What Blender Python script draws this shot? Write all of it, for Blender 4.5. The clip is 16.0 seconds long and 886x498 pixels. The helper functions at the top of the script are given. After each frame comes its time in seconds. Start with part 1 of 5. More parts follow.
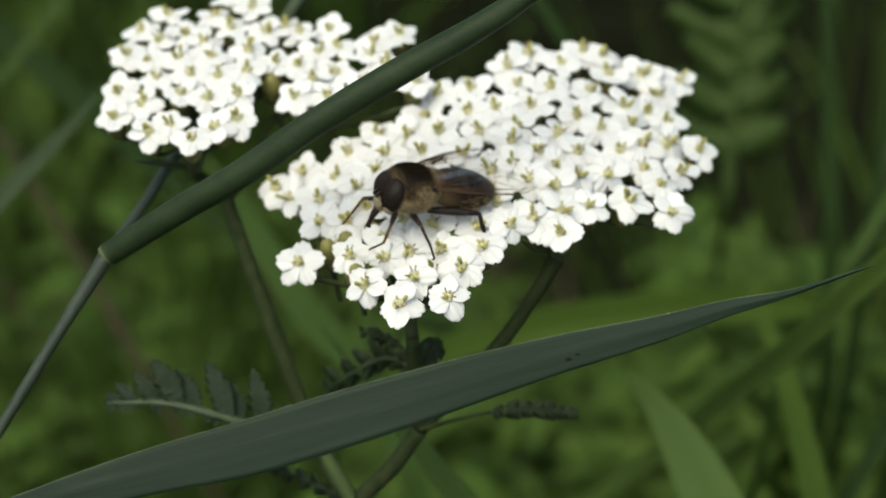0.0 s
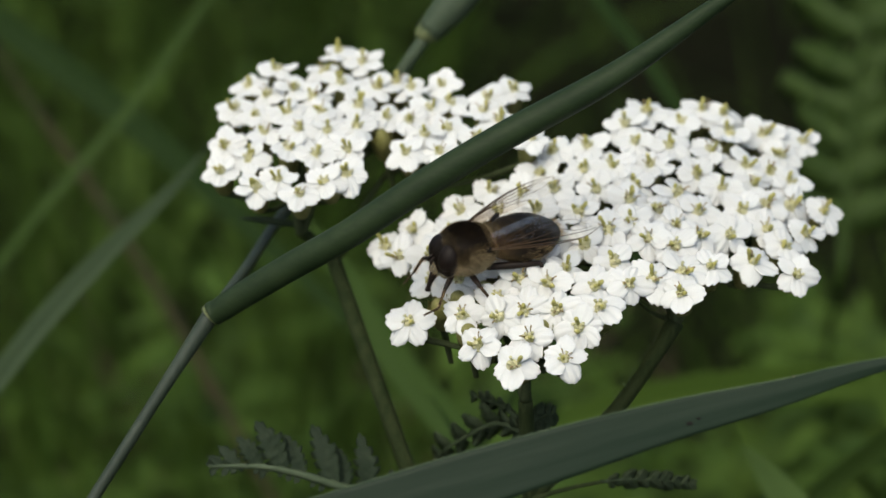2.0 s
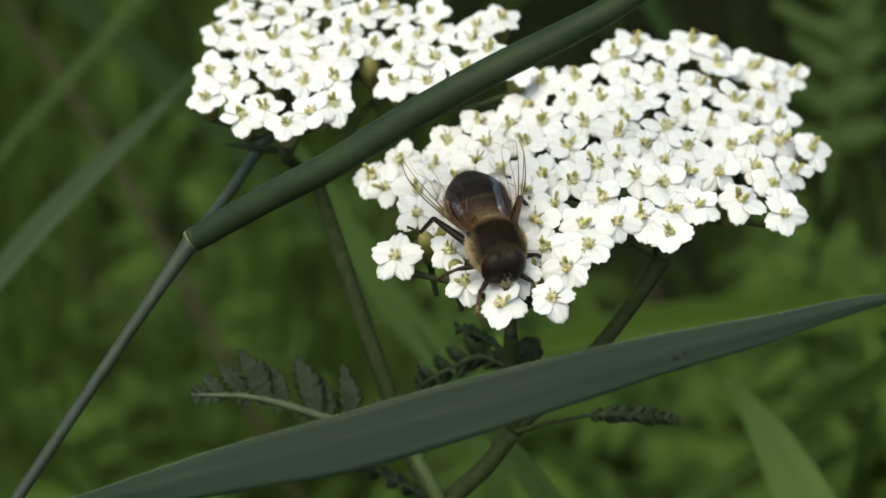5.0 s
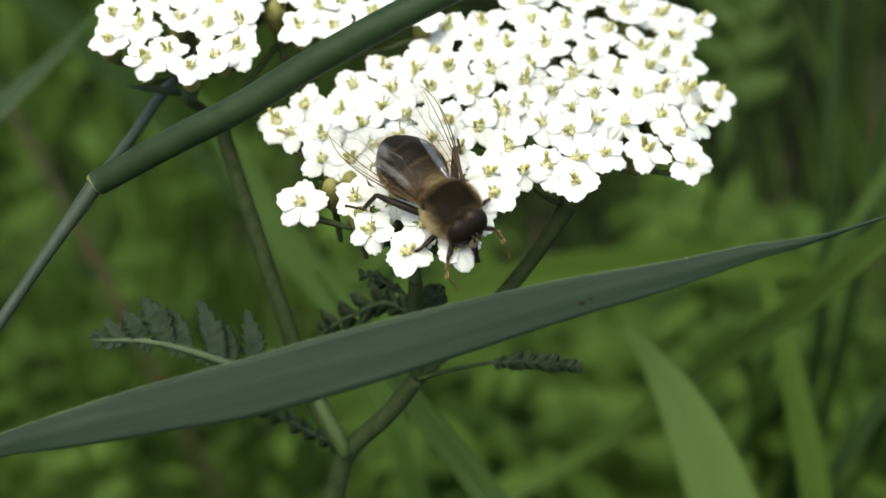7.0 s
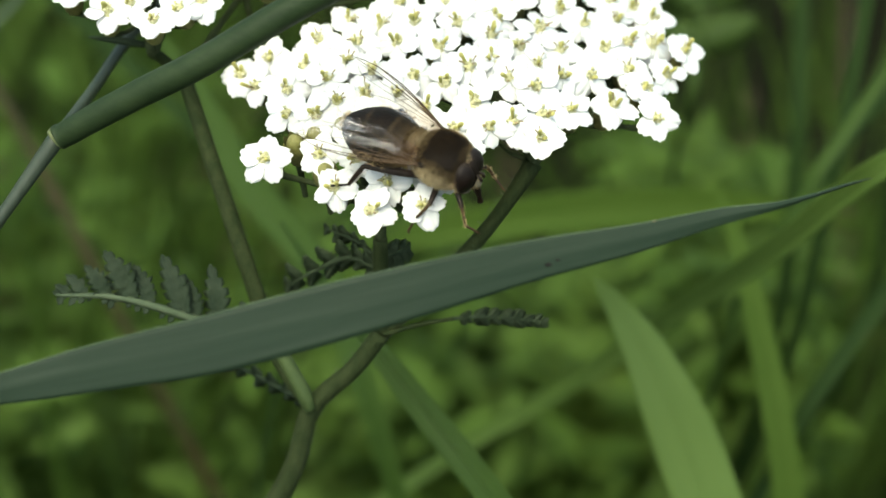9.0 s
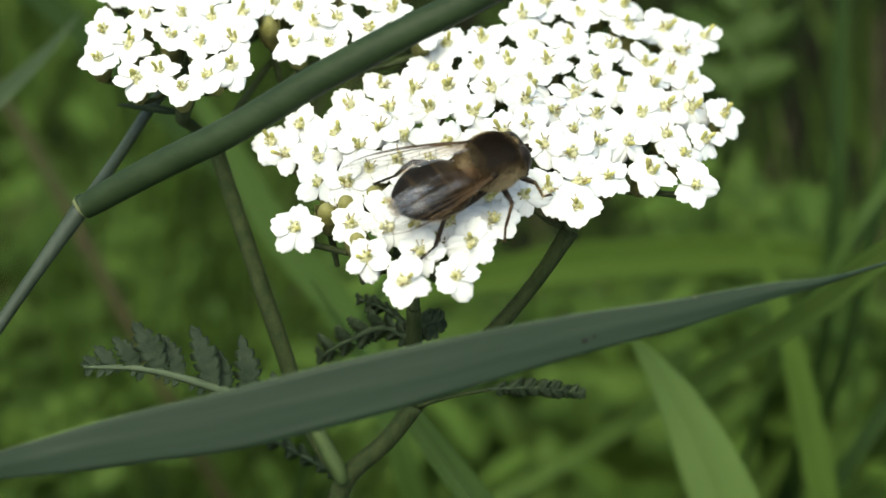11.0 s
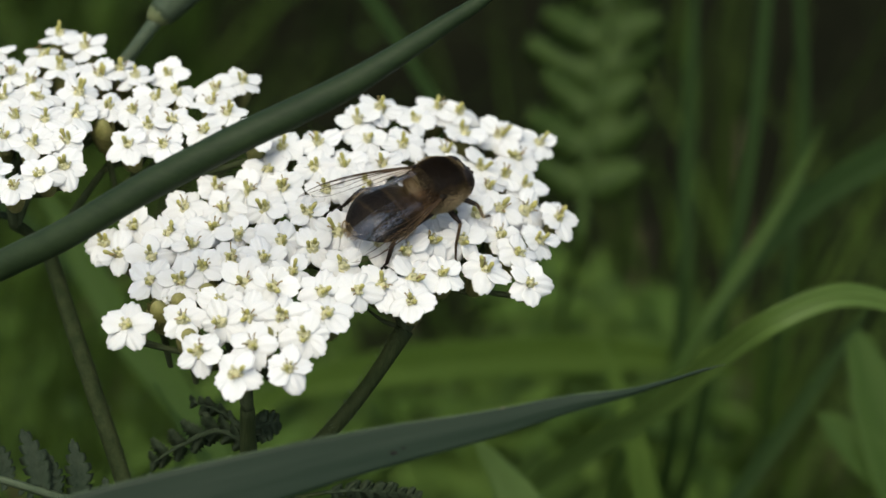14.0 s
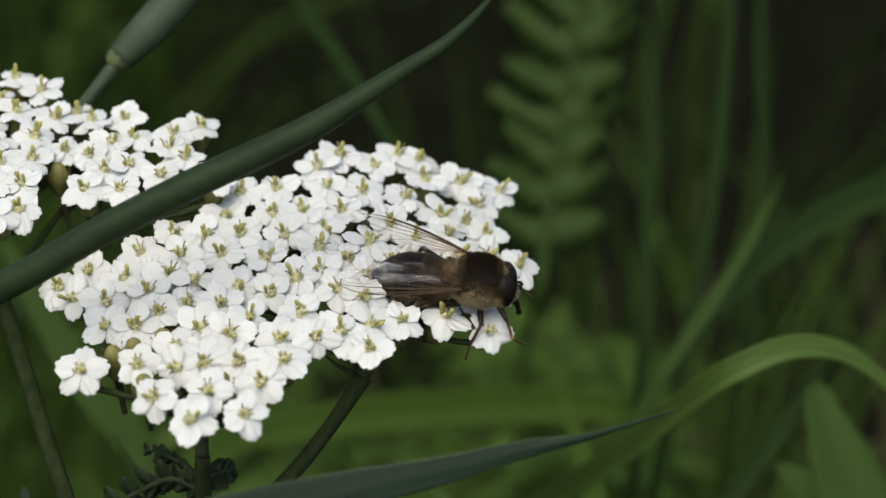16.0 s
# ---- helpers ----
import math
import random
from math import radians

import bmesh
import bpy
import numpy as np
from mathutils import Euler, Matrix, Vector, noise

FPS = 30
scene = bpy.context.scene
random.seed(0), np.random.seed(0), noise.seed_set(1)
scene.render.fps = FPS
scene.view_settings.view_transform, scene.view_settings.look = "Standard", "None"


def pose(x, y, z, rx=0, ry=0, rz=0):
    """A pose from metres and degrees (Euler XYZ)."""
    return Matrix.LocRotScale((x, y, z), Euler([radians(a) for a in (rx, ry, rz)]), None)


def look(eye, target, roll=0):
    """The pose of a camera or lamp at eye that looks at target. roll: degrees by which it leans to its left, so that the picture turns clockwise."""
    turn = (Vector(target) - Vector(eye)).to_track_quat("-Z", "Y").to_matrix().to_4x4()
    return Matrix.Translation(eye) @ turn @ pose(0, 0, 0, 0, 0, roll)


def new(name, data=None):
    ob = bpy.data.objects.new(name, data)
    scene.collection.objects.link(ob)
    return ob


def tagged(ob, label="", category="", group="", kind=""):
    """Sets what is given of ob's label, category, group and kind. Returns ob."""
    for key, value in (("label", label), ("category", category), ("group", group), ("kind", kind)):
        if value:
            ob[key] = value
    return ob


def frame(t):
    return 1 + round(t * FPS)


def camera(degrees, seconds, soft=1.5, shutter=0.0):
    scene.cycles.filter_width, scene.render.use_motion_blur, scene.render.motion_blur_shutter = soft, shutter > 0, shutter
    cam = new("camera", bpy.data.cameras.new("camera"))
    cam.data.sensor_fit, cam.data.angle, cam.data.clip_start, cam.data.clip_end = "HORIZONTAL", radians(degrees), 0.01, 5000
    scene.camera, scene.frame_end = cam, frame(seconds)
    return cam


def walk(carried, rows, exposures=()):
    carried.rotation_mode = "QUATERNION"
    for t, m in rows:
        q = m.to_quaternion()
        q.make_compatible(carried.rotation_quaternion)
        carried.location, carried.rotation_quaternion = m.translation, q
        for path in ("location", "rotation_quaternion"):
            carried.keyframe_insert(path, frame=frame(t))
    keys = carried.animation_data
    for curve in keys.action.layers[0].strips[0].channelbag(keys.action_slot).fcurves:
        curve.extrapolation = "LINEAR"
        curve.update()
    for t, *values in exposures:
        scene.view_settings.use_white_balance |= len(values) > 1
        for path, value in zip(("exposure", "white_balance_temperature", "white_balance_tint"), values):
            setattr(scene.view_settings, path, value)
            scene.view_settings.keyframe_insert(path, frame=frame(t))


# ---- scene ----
cam = camera(22, 16.0, 1.5, 0.18)
cam.data.dof.use_dof = True
cam.data.dof.focus_distance = 0.216
cam.data.dof.aperture_fstop = 24.0
PATH = [
    (0, pose(0.00453, -0.18869, 0.58194, 56.35, 2.31, -0.42)),
    (0.5, pose(0.00295, -0.17939, 0.57664, 57.01, 2.49, -0.04)),
    (1, pose(0.00245, -0.18181, 0.57555, 57.89, 2.93, 0.93)),
    (1.5, pose(0.00263, -0.18329, 0.57502, 58.46, 2.97, 1.88)),
    (2, pose(0.00193, -0.18373, 0.57600, 58.57, 2.92, 1.91)),
    (2.5, pose(0.00231, -0.18422, 0.57607, 58.56, 2.98, 2.25)),
    (3, pose(0.00197, -0.18515, 0.57629, 57.41, 2.75, 2.47)),
    (3.2, pose(0.00156, -0.18543, 0.57648, 57.14, 2.74, 2.78)),
    (5.3, pose(0.00175, -0.18076, 0.57755, 55.78, 1.37, 1.73)),
    (5.5, pose(0.00169, -0.18053, 0.57782, 55.23, 0.93, 1.08)),
    (6, pose(-0.00014, -0.17909, 0.58004, 54.33, 0.55, 0.31)),
    (6.5, pose(-0.00042, -0.18020, 0.57877, 54.43, 0.34, 0.18)),
    (7, pose(0.00000, -0.18103, 0.57676, 55.00, 0.00, 0.00)),
    (7.5, pose(-0.00007, -0.18061, 0.57632, 54.64, -0.48, -0.49)),
    (8, pose(-0.00046, -0.17858, 0.57773, 53.51, -0.69, -0.49)),
    (8.2, pose(-0.00012, -0.17847, 0.57782, 53.12, -0.70, -0.44)),
    (10.3, pose(0.00014, -0.17409, 0.57897, 53.06, -0.44, -1.00)),
    (10.5, pose(0.00058, -0.17329, 0.57876, 53.40, -0.10, -0.41)),
    (11, pose(-0.00025, -0.17041, 0.57883, 53.54, -0.02, -0.08)),
    (11.5, pose(0.00218, -0.16937, 0.57745, 53.24, 0.05, 0.44)),
    (12, pose(0.00423, -0.17003, 0.57582, 53.85, 0.58, 1.07)),
    (12.5, pose(0.00530, -0.17232, 0.57610, 53.61, -0.12, -0.07)),
    (13, pose(0.00613, -0.17315, 0.57749, 54.83, -0.97, -1.72)),
    (13.5, pose(0.00392, -0.17254, 0.57834, 55.54, -1.58, -2.22)),
    (14, pose(0.00371, -0.17188, 0.57976, 56.13, -2.02, -2.47)),
    (14.5, pose(0.00367, -0.17266, 0.57878, 56.70, -2.46, -2.42)),
    (15, pose(0.00274, -0.17187, 0.58035, 56.85, -2.61, -2.68)),
    (15.5, pose(0.00315, -0.17262, 0.57896, 57.34, -2.76, -2.84)),
    (16, pose(0.00414, -0.17173, 0.57897, 57.48, -2.88, -3.04)),
]
EXPOSURES = [(0.0, 0.555, 7000, -2), (1.5, 0.385, 6900, 0), (3.2, 0.355, 6880, 1), (5.3, 0.655, 7020, -3), (6.0, 0.815, 7080, -4), (7.0, 1.035, 7120, -6), (8.2, 1.135, 7090, -8), (10.4, 1.35, 7040, -9), (11.0, 1.14, 7090, -7), (11.2, 1.09, 7110, -6), (12.0, 0.895, 7130, -5), (12.5, 0.925, 7130, -5), (13.2, 0.715, 7000, -3), (13.8, 0.535, 6920, 0), (14.5, 0.355, 6870, 1), (16.0, 0.285, 6800, 2)]
walk(cam, PATH, EXPOSURES)

# ---- world and light ----
world = bpy.data.worlds.new("overcast")
scene.world = world
world.use_nodes = True
sky = world.node_tree.nodes.new("ShaderNodeTexSky")
sky.sky_type, sky.sun_disc = "NISHITA", False
sky.sun_elevation, sky.sun_rotation = radians(62), radians(205)
sky.air_density, sky.dust_density = 1.0, 4.0
background = world.node_tree.nodes["Background"]
world.node_tree.links.new(sky.outputs[0], background.inputs[0])
background.inputs[1].default_value = 0.15
sun_data = bpy.data.lights.new("sun", "SUN")
sun_data.energy, sun_data.angle, sun_data.color = 1.09, radians(40), (1.0, 0.97, 0.92)
sun = new("sun", sun_data)
sun.matrix_world = look((-0.5, -1.0, 2.7), (0, 0, 0))

MM = 0.001
LEAN = Matrix.Translation((0, 0, 0.45)) @ Matrix.Rotation(radians(55), 4, "X") @ Matrix.Diagonal((MM, MM, MM, 1))


def spot(p):
    """A place from millimetres right, up and near along the leaning axes of the flower heads."""
    return LEAN @ Vector(p)


# ---- materials ----
def material(name, base, other, rough=0.6, scale=300.0, bump=0.2, glow=0.0, spread=0.5, fine=6.0, stretch=(1, 1, 1), gloss=0.2, per_object=0.0, sheen=0.0, along=False):
    """Two colours mixed by noise at two scales, a fine relief, and light let through (glow) for leaves and petals."""
    m = bpy.data.materials.new(name)
    m.use_nodes = True
    n, l = m.node_tree.nodes, m.node_tree.links
    b = n["Principled BSDF"]
    co = n.new("ShaderNodeTexCoord")
    mp = n.new("ShaderNodeMapping")
    mp.inputs["Scale"].default_value = stretch
    l.new(co.outputs["UV" if along else "Object"], mp.inputs[0])
    big, small = n.new("ShaderNodeTexNoise"), n.new("ShaderNodeTexNoise")
    for node, sc in ((big, scale), (small, scale * fine)):
        node.inputs["Scale"].default_value, node.inputs["Detail"].default_value = sc, 4
        l.new(mp.outputs[0], node.inputs["Vector"])
    add = n.new("ShaderNodeMath")
    add.operation = "MULTIPLY_ADD"
    l.new(small.outputs[0], add.inputs[0])
    add.inputs[1].default_value = 0.6
    l.new(big.outputs[0], add.inputs[2])
    ramp = n.new("ShaderNodeMapRange")
    ramp.inputs[1].default_value, ramp.inputs[2].default_value = 0.8 - spread * 0.5, 0.8 + spread * 0.5
    l.new(add.outputs[0], ramp.inputs[0])
    mix = n.new("ShaderNodeMix")
    mix.data_type = "RGBA"
    mix.inputs[6].default_value, mix.inputs[7].default_value = (*base, 1), (*other, 1)
    l.new(ramp.outputs[0], mix.inputs[0])
    colour = mix.outputs[2]
    if per_object:
        info, hue = n.new("ShaderNodeObjectInfo"), n.new("ShaderNodeHueSaturation")
        vary = n.new("ShaderNodeMapRange")
        vary.inputs[3].default_value, vary.inputs[4].default_value = 1 - per_object, 1 + per_object
        l.new(info.outputs["Random"], vary.inputs[0])
        l.new(vary.outputs[0], hue.inputs["Value"])
        l.new(colour, hue.inputs["Color"])
        colour = hue.outputs[0]
    l.new(colour, b.inputs["Base Color"])
    b.inputs["Roughness"].default_value = rough
    b.inputs["Specular IOR Level"].default_value = gloss
    b.inputs["Sheen Weight"].default_value = sheen
    if bump:
        bp = n.new("ShaderNodeBump")
        bp.inputs["Strength"].default_value, bp.inputs["Distance"].default_value = bump, 0.0002
        l.new(small.outputs[0], bp.inputs["Height"])
        l.new(bp.outputs[0], b.inputs["Normal"])
    if glow:
        tr, mx = n.new("ShaderNodeBsdfTranslucent"), n.new("ShaderNodeMixShader")
        l.new(colour, tr.inputs[0])
        mx.inputs[0].default_value = glow
        l.new(b.outputs[0], mx.inputs[1])
        l.new(tr.outputs[0], mx.inputs[2])
        l.new(mx.outputs[0], n["Material Output"].inputs[0])
    return m


def by_island(m, low, high):
    """Lets the pieces of one joined mesh differ in brightness."""
    n, l = m.node_tree.nodes, m.node_tree.links
    geo, hue, vary = n.new("ShaderNodeNewGeometry"), n.new("ShaderNodeHueSaturation"), n.new("ShaderNodeMapRange")
    vary.inputs[3].default_value, vary.inputs[4].default_value = low, high
    l.new(geo.outputs["Random Per Island"], vary.inputs[0])
    l.new(vary.outputs[0], hue.inputs["Value"])
    b = n["Principled BSDF"]
    source = b.inputs["Base Color"].links[0].from_socket
    l.new(source, hue.inputs["Color"])
    l.new(hue.outputs[0], b.inputs["Base Color"])
    for node in n:
        if node.type == "BSDF_TRANSLUCENT":
            l.new(hue.outputs[0], node.inputs[0])
    return m


PETAL = material("white_petal", (0.745, 0.745, 0.735), (0.80, 0.80, 0.795), 0.7, 900, 0.3, 0.22, stretch=(0.4, 1.6, 1), gloss=0.2, per_object=0.04)
DISC = material("cream_disc", (0.46, 0.43, 0.20), (0.68, 0.65, 0.44), 0.7, 1500, 0.4, gloss=0.2)
ANTHER = material("yellow_anther", (0.34, 0.32, 0.08), (0.50, 0.46, 0.17), 0.6, 2500, 0.3, gloss=0.3)
STYLE = material("brown_style", (0.20, 0.14, 0.06), (0.36, 0.27, 0.13), 0.6, 2500, 0.2)
BRACT = material("pale_green_bract", (0.16, 0.16, 0.045), (0.30, 0.28, 0.11), 0.6, 900, 0.4, 0.1, per_object=0.15)
PEDICEL = material("grey_green_pedicel", (0.045, 0.058, 0.026), (0.075, 0.090, 0.045), 0.75, 900, 0.8, gloss=0.03)
STEM = material("hairy_green_stem", (0.019, 0.029, 0.011), (0.040, 0.051, 0.021), 0.7, 900, 1.0, stretch=(1, 1, 0.15), gloss=0.05)
YARROW_LEAF = material("grey_green_leaf", (0.011, 0.022, 0.010), (0.026, 0.039, 0.021), 0.65, 700, 0.5, 0.1, gloss=0.2)
YOUNG_LEAF = material("young_feathery_leaf", (0.024, 0.038, 0.018), (0.060, 0.078, 0.045), 0.7, 1600, 0.6, 0.1, gloss=0.1)
HAIR = material("pale_stem_hair", (0.055, 0.074, 0.042), (0.085, 0.106, 0.062), 0.6, 700, 0.0)
CLASP = material("fresh_leaf_base", (0.034, 0.056, 0.017), (0.056, 0.080, 0.028), 0.6, 900, 0.5)
RACHIS = material("pale_leaf_rib", (0.044, 0.064, 0.034), (0.072, 0.094, 0.055), 0.6, 700, 0.3)
BLADE = material("blue_green_grass_blade", (0.0095, 0.0205, 0.0105), (0.020, 0.034, 0.0205), 0.5, 450, 0.25, 0.12, spread=1.1, stretch=(0.06, 1.0, 1), gloss=0.16, along=True, fine=4)
MIDRIB = material("pale_blade_edge", (0.06, 0.085, 0.045), (0.085, 0.115, 0.065), 0.5, 300, 0.2)
SPECK = material("dark_speck", (0.006, 0.006, 0.005), (0.012, 0.011, 0.009), 0.9, 2000, 0.2)
CULM = material("blue_green_culm", (0.022, 0.032, 0.020), (0.038, 0.050, 0.034), 0.5, 300, 0.3, stretch=(1, 1, 0.1), gloss=0.4)
ROLLED = material("dark_green_rolled_leaf", (0.0115, 0.022, 0.008), (0.022, 0.036, 0.014), 0.55, 350, 0.14, stretch=(0.6, 1.5, 1.5), gloss=0.15)
UPPERCULM = material("pale_culm", (0.044, 0.064, 0.036), (0.066, 0.088, 0.054), 0.5, 400, 0.3, gloss=0.25)
SHEATH = material("pale_green_sheath", (0.044, 0.064, 0.036), (0.064, 0.086, 0.052), 0.5, 400, 0.4, 0.1, gloss=0.25)
NODE = material("yellow_green_node", (0.085, 0.105, 0.045), (0.12, 0.135, 0.065), 0.5, 800, 0.3)
FRESH = material("fresh_green_blade", (0.066, 0.114, 0.022), (0.104, 0.166, 0.040), 0.5, 300, 0.2, 0.3, stretch=(0.03, 1.0, 1), gloss=0.2, along=True)
FERN = material("feathery_green_leaf", (0.024, 0.048, 0.007), (0.041, 0.072, 0.013), 0.6, 300, 0.3, 0.2)
PALE = material("pale_green_blade", (0.086, 0.142, 0.034), (0.120, 0.182, 0.050), 0.6, 200, 0.15, 0.3, spread=1.0, stretch=(0.05, 1.0, 1), gloss=0.1, along=True)
DIMBLADE = material("mid_green_blade", (0.030, 0.062, 0.009), (0.048, 0.088, 0.017), 0.5, 300, 0.2, 0.25, stretch=(0.03, 1.0, 1), gloss=0.15, along=True)
DEEPBLADE = material("deep_green_blade", (0.041, 0.078, 0.011), (0.062, 0.104, 0.018), 0.6, 300, 0.2, 0.3, stretch=(0.03, 1.0, 1), gloss=0.06, along=True)
# darker copy of the blade green, with the meadow's shade put into its colour
SHADEBLADE = material("shaded_green_blade", (0.014, 0.031, 0.008), (0.024, 0.046, 0.012), 0.6, 300, 0.2, 0.2, stretch=(0.03, 1.0, 1), gloss=0.06, along=True)
RUSTY = material("rusty_stem", (0.034, 0.022, 0.008), (0.022, 0.032, 0.008), 0.6, 60, 0.3)
GREYBLADE = material("grey_green_blade", (0.036, 0.058, 0.027), (0.053, 0.080, 0.040), 0.6, 300, 0.2, 0.2, stretch=(0.03, 1.0, 1), gloss=0.1, along=True)
STRAW = material("dry_straw", (0.07, 0.05, 0.028), (0.11, 0.085, 0.055), 0.7, 150, 0.3)
MEADOW = by_island(material("meadow_grass", (0.040, 0.076, 0.011), (0.077, 0.126, 0.022), 0.6, 40, 0.15, 0.3, gloss=0.12), 0.35, 1.4)
HERB = by_island(material("meadow_herb", (0.040, 0.076, 0.011), (0.073, 0.121, 0.021), 0.6, 60, 0.2, 0.25, gloss=0.12), 0.75, 1.2)
# near black: the deep shade between the plants is put into the soil colour
SOIL = material("shade_dark_soil", (0.005, 0.0058, 0.0035), (0.010, 0.0105, 0.006), 0.95, 30, 0.6, gloss=0.0)

FUR_DARK = by_island(material("dark_brown_fur", (0.009, 0.0062, 0.004), (0.022, 0.0145, 0.008), 0.7, 900, 0.0, gloss=0.03), 0.6, 1.5)
FUR_GOLD = by_island(material("tawny_fur", (0.27, 0.185, 0.095), (0.52, 0.39, 0.22), 0.6, 900, 0.0, 0.2, gloss=0.12), 0.6, 1.4)
FUR_BROWN = by_island(material("brown_fur", (0.27, 0.205, 0.115), (0.54, 0.435, 0.27), 0.6, 900, 0.0, 0.2, gloss=0.06), 0.6, 1.35)
FUR_MID = by_island(material("mid_brown_fur", (0.065, 0.045, 0.022), (0.155, 0.112, 0.058), 0.6, 900, 0.0, 0.1, gloss=0.04), 0.6, 1.3)
THORAX = material("dark_brown_thorax", (0.007, 0.005, 0.0035), (0.015, 0.010, 0.007), 0.55, 700, 0.5, gloss=0.1)
ABDOMEN = material("black_abdomen", (0.004, 0.003, 0.0024), (0.010, 0.0065, 0.004), 0.45, 700, 0.5, gloss=0.1)


def banded(m, low, high, stops):
    """Lays cross bands of colour along a body's x axis, from low to high metres."""
    n, l = m.node_tree.nodes, m.node_tree.links
    co, sep, rng, ramp, mix = (n.new("ShaderNode" + k) for k in ("TexCoord", "SeparateXYZ", "MapRange", "ValToRGB", "Mix"))
    l.new(co.outputs["Object"], sep.inputs[0])
    wob = n.new("ShaderNodeTexNoise")
    wob.inputs["Scale"].default_value = 900
    l.new(co.outputs["Object"], wob.inputs["Vector"])
    add = n.new("ShaderNodeMath")
    add.operation = "MULTIPLY_ADD"
    l.new(wob.outputs[0], add.inputs[0])
    add.inputs[1].default_value = 0.0007
    l.new(sep.outputs[0], add.inputs[2])
    rng.inputs[1].default_value, rng.inputs[2].default_value = low, high
    l.new(add.outputs[0], rng.inputs[0])
    l.new(rng.outputs[0], ramp.inputs[0])
    while len(ramp.color_ramp.elements) < len(stops):
        ramp.color_ramp.elements.new(0.5)
    for e, (place, value) in zip(ramp.color_ramp.elements, stops):
        e.position, e.color = place, (value, value, value, 1)
    b = n["Principled BSDF"]
    source = b.inputs["Base Color"].links[0].from_socket
    mix.data_type = "RGBA"
    l.new(source, mix.inputs[6])
    mix.inputs[7].default_value = (0.13, 0.088, 0.042, 1)
    l.new(ramp.outputs[0], mix.inputs[0])
    l.new(mix.outputs[2], b.inputs["Base Color"])
    return m


ABDOMEN = banded(ABDOMEN, -0.0072, 0.0004, ((0.0, 0.05), (0.05, 0.12), (0.09, 0.0), (0.29, 0.0), (0.325, 0.14), (0.36, 0.0), (0.60, 0.0), (0.635, 0.2), (0.67, 0.04), (0.8, 0.22), (0.94, 0.8)))
BAND = material("tawny_marking", (0.075, 0.050, 0.024), (0.13, 0.092, 0.046), 0.5, 700, 0.3)
EYE = material("dark_brown_eye", (0.007, 0.0045, 0.0036), (0.014, 0.009, 0.007), 0.45, 2500, 0.25, gloss=0.16)
FACE = material("pale_dusted_face", (0.13, 0.11, 0.07), (0.24, 0.21, 0.15), 0.7, 900, 0.4)
LEG = material("brown_black_leg", (0.009, 0.006, 0.005), (0.022, 0.013, 0.009), 0.45, 900, 0.3)
SHIN = material("amber_shin", (0.07, 0.040, 0.016), (0.03, 0.018, 0.010), 0.45, 900, 0.3)
VEIN = material("brown_wing_vein", (0.035, 0.020, 0.010), (0.07, 0.042, 0.02), 0.5, 900, 0.1)


